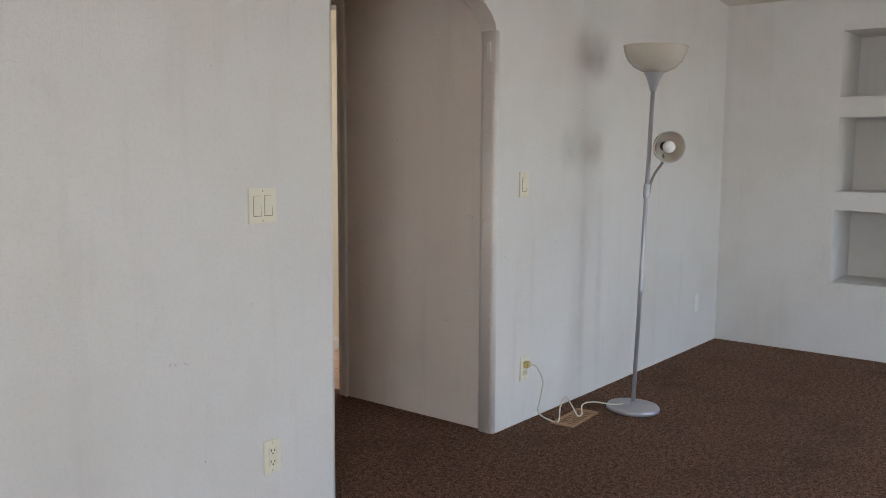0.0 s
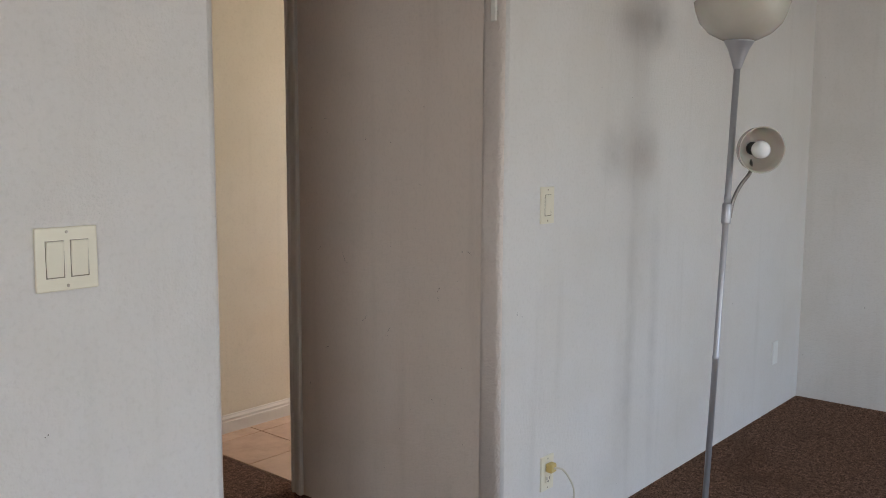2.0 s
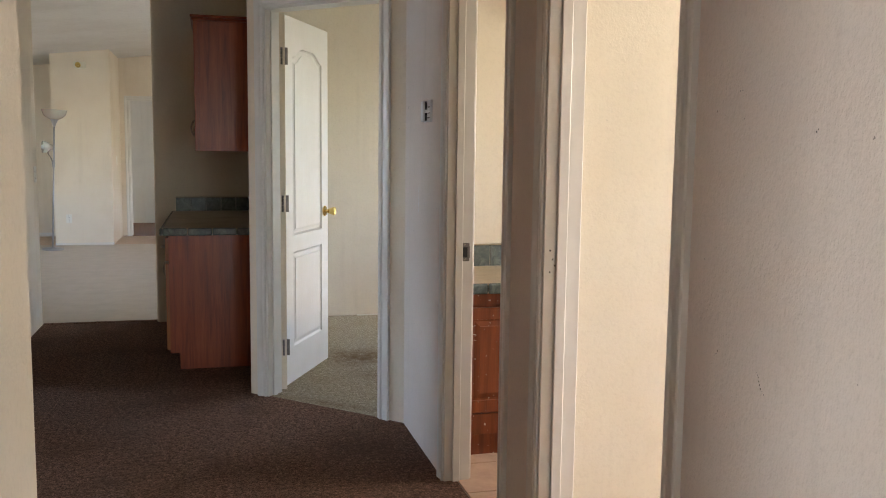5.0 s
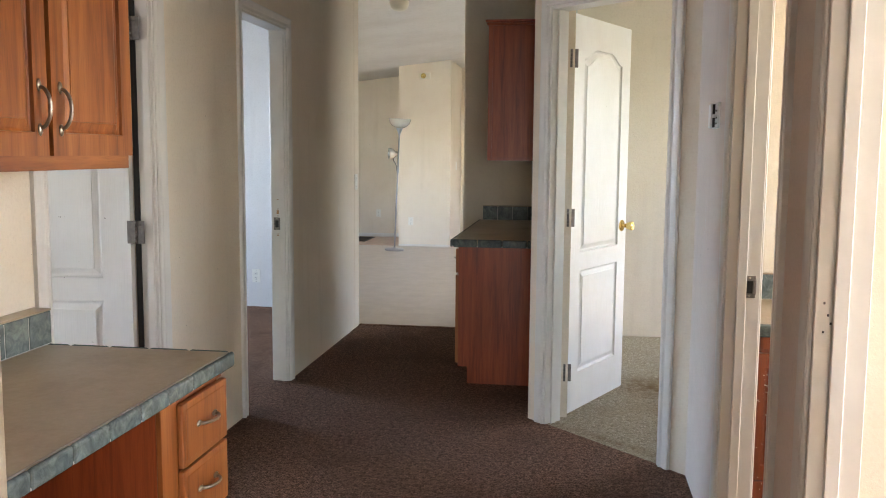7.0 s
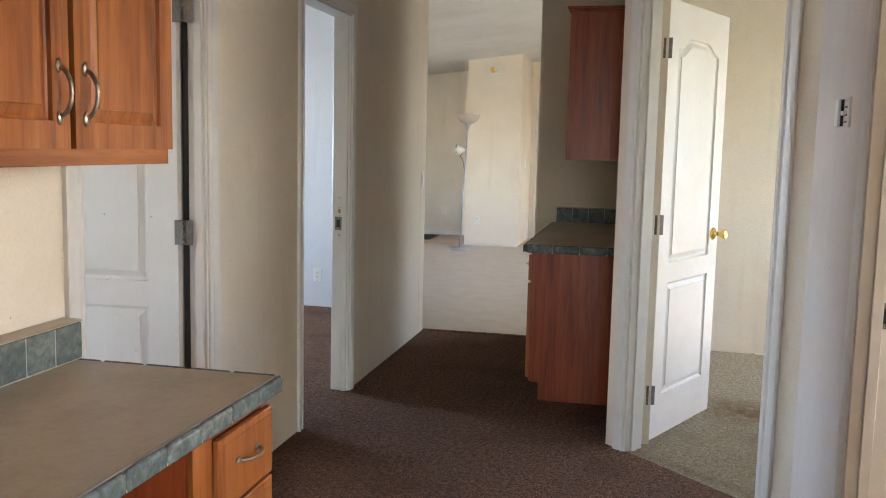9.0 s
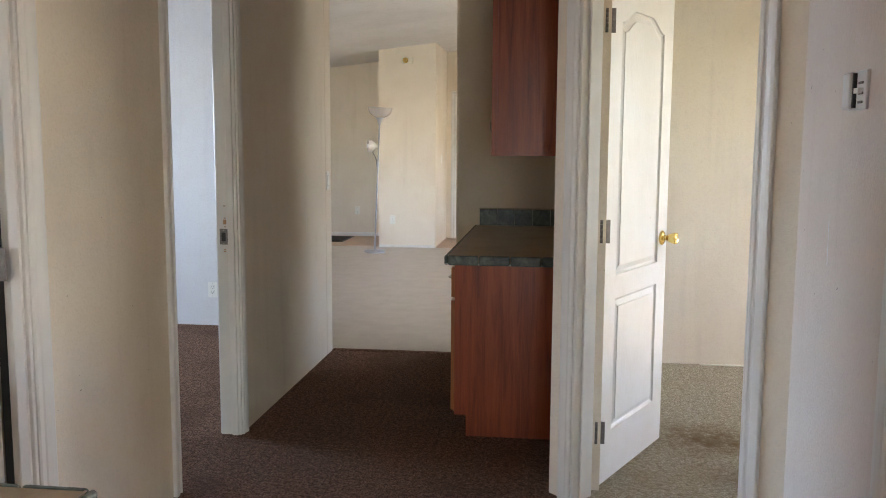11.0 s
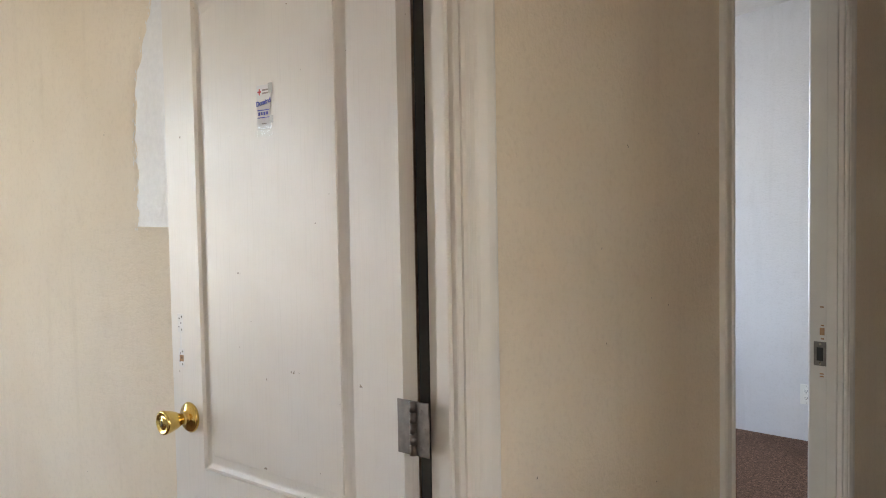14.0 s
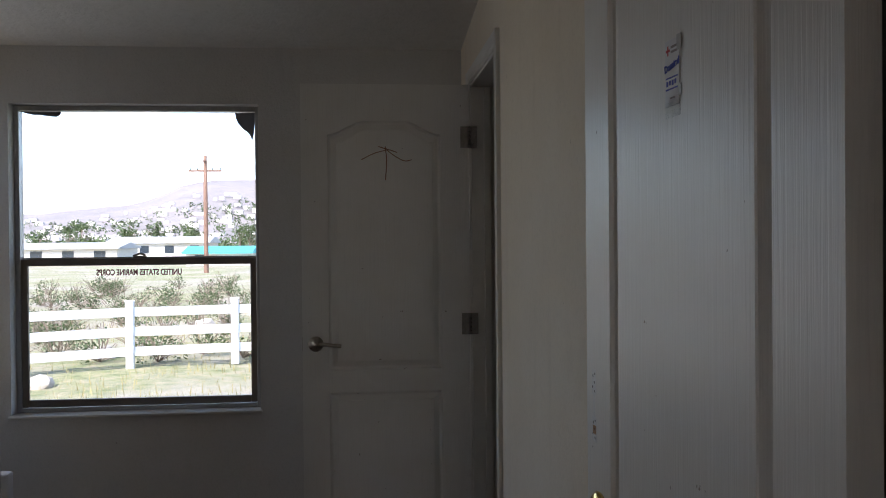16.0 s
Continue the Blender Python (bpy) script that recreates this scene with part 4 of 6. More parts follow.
# ---- lamps ----
def floor_lamp(name, m, label, arm_turn, face_turn, head_tilt=90):
    """Torchiere with a bowl shade and a reading arm."""
    l = thing(name, m, label, "floor lamp", "torchiere lamps")
    part("base", lathe(bmesh.new(), [(0, 0), (0.128, 0), (0.132, 0.004), (0.132, 0.018), (0.126, 0.026), (0.02, 0.031), (0.016, 0.045), (0, 0.045)], 48), SILVER, l, "", True)
    pole = part("pole", lathe(bmesh.new(), [(0, 0.04), (0.0105, 0.04), (0.0105, 0.6), (0.0118, 0.602), (0.0118, 0.612), (0.0105, 0.614), (0.0105, 1.15), (0.0118, 1.152), (0.0118, 1.165), (0.0105, 1.167), (0.0105, 1.62), (0, 1.62)], 16), SILVER, l, "", True)
    part("socket_cup", lathe(bmesh.new(), [(0.011, 1.585), (0.014, 1.59), (0.02, 1.61), (0.034, 1.65), (0.047, 1.672), (0.05, 1.676), (0.046, 1.678), (0, 1.678)], 28), SILVER, l, "", True)
    bowl = [(0.02, 1.676), (0.06, 1.682), (0.1, 1.702), (0.132, 1.735), (0.148, 1.775), (0.152, 1.797), (0.154, 1.801), (0.149, 1.8), (0.144, 1.775), (0.128, 1.739), (0.097, 1.707), (0.058, 1.688), (0, 1.684)]
    part("bowl_shade", lathe(bmesh.new(), bowl, 48), MILK, l, "milky glass bowl shade", True)
    arm, face = Matrix.Rotation(arm_turn, 4, "Z"), Matrix.Rotation(face_turn, 4, "Z")
    part("clamp", lathe(bmesh.new(), [(0, 1.07), (0.015, 1.07), (0.016, 1.075), (0.016, 1.135), (0.013, 1.14), (0, 1.14)], 16), SILVER, l, "", True)
    head = arm @ Vector((0.082, 0, 1.325))
    back = head - (face @ Vector((0.045, 0, -0.006)))
    at = Matrix.Translation(head) @ face @ Matrix.Rotation(radians(head_tilt), 4, "Y") @ Matrix.Translation((0, 0, -0.03))
    part("gooseneck", tube(bmesh.new(), spline([arm @ Vector(p) for p in ((0.012, 0, 1.09), (0.02, 0, 1.15), (0.04, 0, 1.2), (0.07, 0, 1.25))] + [back + Vector((0, 0, -0.03)), back]), 0.0065), STEEL, l, "dark flexible gooseneck", True)
    cup = [(0, -0.045), (0.024, -0.045), (0.03, -0.035), (0.035, -0.005), (0.056, 0.012), (0.073, 0.045), (0.077, 0.08), (0.0785, 0.083), (0.074, 0.082), (0.069, 0.046), (0.052, 0.016), (0.03, 0.0), (0, -0.002)]
    rs = part("reading_shade", lathe(bmesh.new(), cup, 36), MILK, l, "small milky glass reading shade", True)
    rs.matrix_basis = at
    part("socket", lathe(bmesh.new(), [(0.022, 0.0), (0.022, 0.022), (0.018, 0.024), (0, 0.024)], 20), BLACK, rs, "dark lamp socket", True)
    part("bulb", lathe(bmesh.new(), [(0.012, 0.02), (0.015, 0.034), (0.026, 0.052), (0.031, 0.068), (0.028, 0.084), (0.018, 0.096), (0, 0.1)], 24), BULB, rs, "white glass bulb", True)
    return l


LX, LY = 0.738, -0.325
floor_lamp("floor_lamp", pose(LX, LY, 0, 1.2, 1.6, 0), "silver torchiere floor lamp with milky shades on carpet", radians(-51), radians(-136), 94)
floor_lamp("floor_lamp", pose(-2.907, 11.66, 0, 0, 2.4, 0), "silver torchiere floor lamp standing in the far room", radians(180), radians(200), 92)
bm = bmesh.new()
tube(bm, spline([(0.228, -0.03, 0.283), (0.25, -0.055, 0.275), (0.29, -0.07, 0.2), (0.285, -0.06, 0.11), (0.255, -0.07, 0.05), (0.29, -0.12, 0.012), (0.31, -0.15, 0.01), (0.34, -0.14, 0.07), (0.39, -0.14, 0.11), (0.42, -0.16, 0.06), (0.44, -0.18, 0.012), (0.48, -0.18, 0.01), (0.5, -0.17, 0.05), (0.55, -0.2, 0.06), (0.62, -0.27, 0.045), (0.68, -0.3, 0.04)], 8), 0.0035, 8)
cord = tagged(part("lamp_cord", bm, CORD, None, "", True), "pale lamp cord looping from outlet to lamp base", "cord")
bm = boxed(0.212, 0.244, -0.032, -0.007, 0.268, 0.298, bevel=0.004)
part("plug", bm, mat("yellowed_plug", plain((0.55, 0.42, 0.15), 0.45, 0, 0.1)), cord, "yellowed plug")


def floor_register(name, m, w, d, material, label, slats=9):
    g = thing(name, m, label, "floor vent")
    part("recess", boxed(-w / 2 + 0.012, w / 2 - 0.012, -d / 2 + 0.012, d / 2 - 0.012, 0.0005, 0.002), BLACK, g)
    for x0, x1, y0, y1 in ((-w / 2, w / 2, -d / 2, -d / 2 + 0.016), (-w / 2, w / 2, d / 2 - 0.016, d / 2), (-w / 2, -w / 2 + 0.016, -d / 2 + 0.016, d / 2 - 0.016), (w / 2 - 0.016, w / 2, -d / 2 + 0.016, d / 2 - 0.016)):
        part("frame_bar", boxed(x0, x1, y0, y1, 0, 0.007, bevel=0.0015), material, g)
    for k in range(slats):
        x = -w / 2 + 0.016 + (w - 0.032) * (k + 0.5) / slats
        part("slat", boxed(x - 0.006, x + 0.006, -d / 2 + 0.016, d / 2 - 0.016, 0.002, 0.0055), material, g)
    part("cross_bar", boxed(-w / 2 + 0.016, w / 2 - 0.016, -0.004, 0.004, 0.004, 0.0065), material, g)
    return g


floor_register("floor_vent", pose(0.43, -0.172, 0, 0, 0, 4), 0.29, 0.12, RUST, "rusty metal floor vent in the brown carpet")
floor_register("floor_vent", pose(0.36, 6.42, 0), 0.27, 0.1, ALMOND, "pale metal floor vent in the beige carpet")


# ---- cabinets ----
def pull(parent, at, vertical, material=None):
    """Arched cabinet pull, reaching out along -y."""
    bm = bmesh.new()
    tube(bm, spline([(-0.048, 0, 0), (-0.044, -0.014, 0), (-0.025, -0.026, 0), (0, -0.03, 0), (0.025, -0.026, 0), (0.044, -0.014, 0), (0.048, 0, 0)], 6), 0.0048, 10)
    for s in (-1, 1):
        lathe(bm, [(0, 0), (0.0085, 0), (0.009, 0.0015), (0.007, 0.004), (0.0035, 0.006), (0, 0.006)], 16, Matrix.Translation((s * 0.052, 0, 0)) @ Matrix.Diagonal((1.7, 1, 1, 1)) @ Matrix.Rotation(radians(90), 4, "X"))
    p = part("handle", bm, material or NICKEL, parent, "arched pewter pull handle", True)
    p.matrix_basis = Matrix.Translation(at) @ (Matrix.Rotation(radians(90), 4, "Y") if vertical else Matrix.Identity(4))
    return p


def cabinet_door(parent, x0, x1, z0, z1, y, handle=None, name="door", rail=0.055, material=None):
    """Framed raised-panel front on a cabinet, its back on y."""
    material = material or WOOD
    w, h, t = x1 - x0, z1 - z0, 0.019
    cell = (rail, w - rail, rail, h - rail, 0.0)
    bm = panelled(w, h, t, [cell], 1)
    d = part(name, bm, material, parent)
    d.matrix_basis = Matrix.Translation((x0, y - t, z0))
    part("raised_panel", raised_panel(*cell, 0, -1, ((0, 0), (0.002, 0.009), (0.009, 0.011), (0.03, 0.004), (0.031, 0.0005), (0.036, 0.0))), material, d)
    if handle:
        hx, hz, vertical = handle
        pull(d, (hx - x0, 0, hz - z0), vertical)
    return d


def counter(name, m, length, depth, top, label, near_end, far_end, splash):
    """Worktop with a tiled edge; local x runs along the front, y to the back. splash: strips (x0, y0, x1, y1) of upright tiles."""
    c = thing(name, m, label, "countertop")
    e = 0.014
    x0, x1 = (e if near_end else 0), length - (e if far_end else 0)
    part("worktop", boxed(x0, x1, e, depth, top - 0.034, top, bevel=0.0015), LAMINATE, c, "worn tan laminate worktop")
    part("edge_line", boxed(x0, x1, e - 0.003, e + 0.002, top - 0.001, top + 0.0012), GROUT, c)
    tl = 0.14

    def edge(a, b, along_x, at):
        n = max(1, round((b - a) / tl))
        step = (b - a) / n
        for k in range(n):
            p, q = a + k * step + 0.0012, a + (k + 1) * step - 0.0012
            lim = (p, q, -0.004, e - 0.002) if along_x else ((at - e + 0.002, at + 0.004, p, q) if at > 0 else (-0.004, e - 0.002, p, q))
            part("edge_tile", boxed(*lim, top - 0.044, top + 0.001, bevel=0.009, segments=3), SLATE, c)
    edge(0, length, True, 0)
    if near_end:
        edge(0.012, depth, False, 0)
    if far_end:
        edge(0.012, depth, False, length)
    part("grout_core", boxed(0.002, length - 0.002, 0.001, depth, top - 0.041, top - 0.035), DARK_GROUT, c)
    for sx0, sy0, sx1, sy1 in splash:
        run = max(sx1 - sx0, sy1 - sy0)
        n = max(1, round(run / 0.108))
        for k in range(n):
            a, b = k * run / n + 0.001, (k + 1) * run / n - 0.001
            if sx1 - sx0 > sy1 - sy0:
                lim = (sx0 + a, sx0 + b, sy0, sy1)
            else:
                lim = (sx0, sx1, sy0 + a, sy0 + b)
            part("splash_tile", boxed(*lim, top + 0.002, top + 0.102, bevel=0.003), SLATE, c)
        part("splash_cap", boxed(sx0, sx1, sy0 - 0.001, sy1, top + 0.1025, top + 0.109, bevel=0.002), LAMINATE, c, "tan laminate cap strip")
        part("splash_bed", boxed(sx0 + 0.002, sx1 - 0.002, sy0 + 0.002, sy1 - 0.002, top, top + 0.099), DARK_GROUT, c)
    return c


# desk under the hall window of cupboards
DX, DY, DTOP = -1.479, 0.715, 0.757
desk_m = pose(DX, DY, 0, 0, 0, 90)
desk_top = counter("desk_counter", desk_m, 1.558, 0.645, DTOP, "tan laminate desk counter edged with slate-green tiles", False, True, [(0.0, 0.585, 1.565, 0.645)])
part("cord_hole", lathe(bmesh.new(), [(0, DTOP - 0.002), (0.013, DTOP - 0.002), (0.014, DTOP + 0.0012), (0, DTOP + 0.0012)], 16), BLACK, desk_top, "dark cord hole").location = (0.98, 0.5, 0)
unit = thing("drawer_unit", desk_m, "cherry wood drawer unit under the desk counter", "cabinet")
part("body", boxed(1.145, 1.53, 0.045, 0.62, 0.0, 0.714), WOOD_SIDE, unit, "reddish laminate carcass")
part("face_frame", boxed(1.145, 1.235, 0.03, 0.044, 0.09, 0.714, bevel=0.001), WOOD, unit)
part("face_rail", boxed(1.236, 1.53, 0.03, 0.044, 0.688, 0.714, bevel=0.001), WOOD_RAIL, unit)
for z0, z1 in ((0.512, 0.686), (0.328, 0.504), (0.11, 0.32)):
    bm = boxed(1.232, 1.525, 0.012, 0.03, z0, z1, bevel=0.004, segments=2)
    d = part("drawer_front", bm, WOOD, unit)
    part("drawer_field", boxed(1.25, 1.507, 0.0105, 0.013, z0 + 0.018, z1 - 0.018, bevel=0.0012), WOOD, d)
    pull(d, (1.378, 0.0105, (z0 + z1) / 2 + 0.01), False)
knee = thing("writing_desk", desk_m, "dark cherry laminate kneehole carcass of the desk", "desk")
part("back_panel", boxed(0.0, 1.143, 0.6, 0.615, 0.0, 0.714), WOOD_SIDE, knee)
part("end_panel", boxed(0.0, 0.018, 0.04, 0.598, 0.0, 0.714), WOOD_SIDE, knee)

UX = -1.745
upper = thing("wall_cabinet", pose(UX, 0.715, 1.295, 0, 0, 90), "orange-brown cherry wall cabinet with raised-panel doors", "cabinet")
UD = abs(XL - UX)
part("body", boxed(0.0, 1.50, 0.038, UD, 0.0, 0.77), WOOD_SIDE, upper, "reddish laminate carcass")
part("bottom_rail", boxed(0.0, 1.505, 0.019, 0.037, 0.0, 0.05, bevel=0.001), WOOD_RAIL, upper)
part("top_rail", boxed(0.0, 1.505, 0.019, 0.037, 0.72, 0.77, bevel=0.001), WOOD_RAIL, upper)
# black sheet behind the doors paints the shade in their gaps
part("dark_gap", boxed(0.02, 1.49, 0.03, 0.037, 0.051, 0.719), BLACK, upper)
for x0, x1, hx in ((0.02, 0.362, 0.325), (0.378, 0.72, 0.415), (0.735, 1.09, 1.055), (1.108, 1.495, 1.142)):
    cabinet_door(upper, x0, x1, 0.036, 0.74, 0.02, (hx, 0.15, True))
part("crown", boxed(-0.0, 1.52, 0.0, UD, 0.77, 0.80, bevel=0.008, segments=2), WOOD, upper)

# hall cabinet on the other side
CX, CY, CTOP = -1.186, 6.395, 0.849
cab_m = pose(CX, CY, 0, 0, 0, -90)
CLEN, CDEP = 1.559, 0.582
counter("hall_counter", cab_m, CLEN, CDEP, CTOP, "tan laminate counter with slate-green tile edge", False, True, [(0.0, 0.03, 0.02, CDEP), (0.022, CDEP - 0.02, CLEN - 0.03, CDEP)])
base = thing("base_cabinet", cab_m, "reddish cherry laminate base cabinet in the hall", "cabinet")
bm = bmesh.new()
prof = [(0.045, 0.1), (0.045, CTOP - 0.045), (CDEP, CTOP - 0.045), (CDEP, 0.0), (0.1, 0.0), (0.1, 0.1)]
lo = [bm.verts.new((CLEN - 0.032, y, z)) for y, z in prof]
hi = [bm.verts.new((CLEN - 0.014, y, z)) for y, z in prof]
bm.faces.new(lo)
bm.faces.new(hi[::-1])
for i in range(6):
    bm.faces.new((lo[i], lo[(i + 1) % 6], hi[(i + 1) % 6], hi[i]))
part("end_panel", bm, WOOD_SIDE, base, "glossy reddish laminate end panel")
part("body", boxed(0.0, CLEN - 0.033, 0.046, CDEP, 0.1, CTOP - 0.045), WOOD_SIDE, base)
part("toe_kick", boxed(0.0, CLEN - 0.033, 0.1, 0.115, 0.0, 0.1), BLACK, base)
for k in range(4):
    x0, x1 = 0.01 + k * 0.379, 0.01 + k * 0.379 + 0.37
    cabinet_door(base, x0, x1, 0.115, 0.635, 0.044, (x1 - 0.04 if k % 2 == 0 else x0 + 0.04, 0.56, True))
    d = part("drawer_front", boxed(x0, x1, 0.025, 0.044, 0.65, 0.79, bevel=0.004, segments=2), WOOD, base)
    pull(d, ((x0 + x1) / 2, 0.025, 0.72), False)
up2 = thing("wall_cabinet", pose(-0.995, CY, 1.305, 0, 0, -90), "dark cherry wall cabinet hung above the hall counter", "cabinet")
U2L, U2D = CY - 4.80, 0.392
part("body", boxed(0.0, U2L - 0.018, 0.038, U2D, 0.0, 0.745), WOOD_SIDE, up2)
part("end_panel", boxed(U2L - 0.018, U2L, 0.02, U2D, 0.0, 0.745, bevel=0.001), WOOD_SIDE, up2, "smooth reddish laminate end panel")
part("bottom_rail", boxed(U2L - 0.002, U2L + 0.004, 0.018, U2D, -0.001, 0.02), WOOD_SIDE, up2)
part("edge_stile", boxed(U2L - 0.001, U2L + 0.004, 0.018, 0.042, 0.021, 0.745), WOOD_SIDE, up2)
bm = bmesh.new()
box(bm, 0.0, U2L + 0.012, 0.008, U2D, 0.745, 0.76, bevel=0.004)
box(bm, 0.0, U2L + 0.02, 0.0, U2D, 0.7605, 0.775, bevel=0.004)
part("crown", bm, WOOD_SIDE, up2)
for k in range(4):
    x0, x1 = 0.01 + k * 0.39, 0.01 + k * 0.39 + 0.38
    cabinet_door(up2, x0, x1, 0.03, 0.735, 0.037, (x1 - 0.04 if k % 2 == 0 else x0 + 0.04, 0.14, True))


# ---- bathrooms ----
def speckled(nt, b):
    """Cherry wood with flecks of white paint."""
    wood((0.1, 0.022, 0.008), (0.22, 0.055, 0.018), (0.32, 0.09, 0.03))(nt, b)
    c = b.inputs["Base Color"].links[0].from_socket
    n = noise_tex(nt, coords(nt), 75, 2, 0.5)
    link(nt, mixed(nt, ramp(nt, n, [(0.69, (0, 0, 0)), (0.71, (1, 1, 1))]), c, (0.6, 0.55, 0.47)), b.inputs["Base Color"])


WOOD_WORN = mat("paint_flecked_cherry", speckled)
van_m = pose(0.104, 2.96, 0)
counter("vanity_counter", van_m, 1.5, 0.585, 0.762, "tan vanity counter with dark slate tile edge", False, False, [(0.0, 0.565, 1.5, 0.585)])
van = thing("vanity_cabinet", van_m, "cherry vanity cabinet flecked with white paint", "cabinet")
part("body", boxed(0.0, 1.5, 0.045, 0.58, 0.1, 0.717), WOOD_WORN, van)
part("toe_kick", boxed(0.0, 1.5, 0.06, 0.075, 0.0, 0.1), WOOD_WORN, van)
part("top_rail", boxed(0.0, 1.5, 0.03, 0.044, 0.67, 0.717, bevel=0.001), WOOD_WORN, van)
part("bottom_rail", boxed(0.0, 1.5, 0.03, 0.044, 0.1, 0.19, bevel=0.001), WOOD_WORN, van)
for k in range(4):
    cabinet_door(van, 0.03 + k * 0.37, 0.385 + k * 0.37, 0.2, 0.655, 0.044, None, rail=0.05, material=WOOD_WORN)
mir = thing("bath_mirror", pose(0.55, 3.55, 0.865), "tall frameless mirror with pale beaded edge", "mirror")
part("backing", boxed(0.0, 0.8, -0.006, 0.0, 0.0, 0.91), WHITE_PLASTIC, mir)
part("glass", boxed(0.03, 0.77, -0.010, -0.0062, 0.004, 0.88), MIRROR, mir)
part("edge_strip", boxed(0.0, 0.028, -0.014, -0.0062, 0.0, 0.91, bevel=0.003), TRIM, mir)
part("edge_strip", boxed(0.028, 0.8, -0.014, -0.0062, 0.885, 0.91, bevel=0.003), TRIM, mir)
vl = thing("vanity_light", pose(0.63, 3.55, 1.985), "dark round wall lamp above the vanity mirror", "wall lamp")
part("rose", lathe(bmesh.new(), [(0, 0), (0.045, 0), (0.045, 0.015), (0.03, 0.025), (0, 0.025)], 20, Matrix.Rotation(radians(90), 4, "X")), BRONZE, vl, "", True)
part("cup", lathe(bmesh.new(), [(0, -0.05), (0.025, -0.05), (0.045, -0.02), (0.05, 0.03), (0.046, 0.03), (0.04, -0.015), (0, -0.04)], 20, Matrix.Translation((0, -0.07, 0))), BRONZE, vl, "", True)
part("arm", tube(bmesh.new(), [(0, -0.02, 0), (0, -0.07, -0.03)], 0.01), BRONZE, vl, "", True)


def baseboard(name, a, b, h=0.085):
    """Moulded strip along a wall face from a to b, standing out to the right of that line."""
    a, b = Vector(a), Vector(b)
    d = (b - a).normalized()
    n = Vector((d.y, -d.x))
    prof = [(0, 0), (0.012, 0), (0.012, h * 0.62), (0.009, h * 0.68), (0.010, h * 0.8), (0.005, h * 0.92), (0.004, h), (0, h)]
    bm = bmesh.new()
    ends = [[bm.verts.new((p.x + n.x * o, p.y + n.y * o, z)) for o, z in prof] for p in (a, b)]
    bm.faces.new(ends[0])
    bm.faces.new(ends[1][::-1])
    for i in range(len(prof)):
        j = (i + 1) % len(prof)
        bm.faces.new((ends[0][i], ends[0][j], ends[1][j], ends[1][i]))
    return structure(name, bm, TRIM, "off-white moulded baseboard", "baseboard")


baseboard("baseboard_bath", (0.18, 1.778), (XE, 1.778))
baseboard("baseboard_far_entry", (-6.3, 13.548), (-2.97, 13.548), 0.06)
baseboard("baseboard_far_box", (-2.97, FBY - 0.002), (-2.22, FBY - 0.002), 0.03)

# ---- far room ----
alarm = thing("alarm_sounder", pose(-2.59, FBY, 2.423), "small cream alarm box with a brass sounder", "alarm")
part("box", boxed(-0.075, 0.075, -0.035, 0, -0.045, 0.045, bevel=0.006), ALMOND, alarm)
part("sounder", lathe(bmesh.new(), [(0, 0), (0.036, 0), (0.036, 0.012), (0.026, 0.016), (0.022, 0.008), (0.01, 0.008), (0.008, 0.016), (0, 0.016)], 24, Matrix.Translation((-0.02, -0.035, 0)) @ Matrix.Rotation(radians(90), 4, "X")), BRASS, alarm, "dull brass ring", True)
rug = thing("door_mat", pose(-4.05, 13.05, 0.005), "dark flat door mat on pale tiles", "door mat")
part("pile", boxed(-0.45, 0.45, -0.32, 0.32, 0, 0.012, bevel=0.004), MAT_BLACK, rug)
part("border", boxed(-0.48, 0.48, -0.35, 0.35, 0, 0.007, bevel=0.002), BLACK, rug)
door_frame("door_frame_7", pose(-2.1, 13.45, 0, 0, 0, 0), 0.8, 0.1, 2.05, "white casing around the doorway past the far room", 0.5)
slab("floor_beyond", -3, 2.05, 13.45, 15.9, 0.005, 0.01, CARPET_BROWN, "dark carpet beyond the far doorway", "carpet")
wall_plate("double_switch", pose(-2.22, 12.9, 1.15, 0, 0, 90) @ Matrix.Rotation(math.pi, 4, "Z"), 0.116, 0.116, "white switch plate on the boxed wall's side", 2, material=IVORY)
structure("trim_floor_strip", boxed(XL, -1.31, 6.435, 6.475, -0.001, 0.006, bevel=0.002), CARPET_BROWN, "ragged carpet edge where the hall meets vinyl", "trim")

CFX, CFY = -2.0, 7.4
fan_light = thing("ceiling_fixture", pose(CFX, CFY, zc(CFX)), "small cream dome fixture on the far ceiling", "ceiling light")
part("plate", lathe(bmesh.new(), [(0, 0.01), (0.1, 0.01), (0.1, -0.02), (0.085, -0.03), (0, -0.03)], 28), BRONZE, fan_light, "dark mounting ring", True)
part("dome", lathe(bmesh.new(), [(0.08, -0.03), (0.085, -0.06), (0.07, -0.1), (0.04, -0.12), (0, -0.125)], 28), ALMOND, fan_light, "", True)

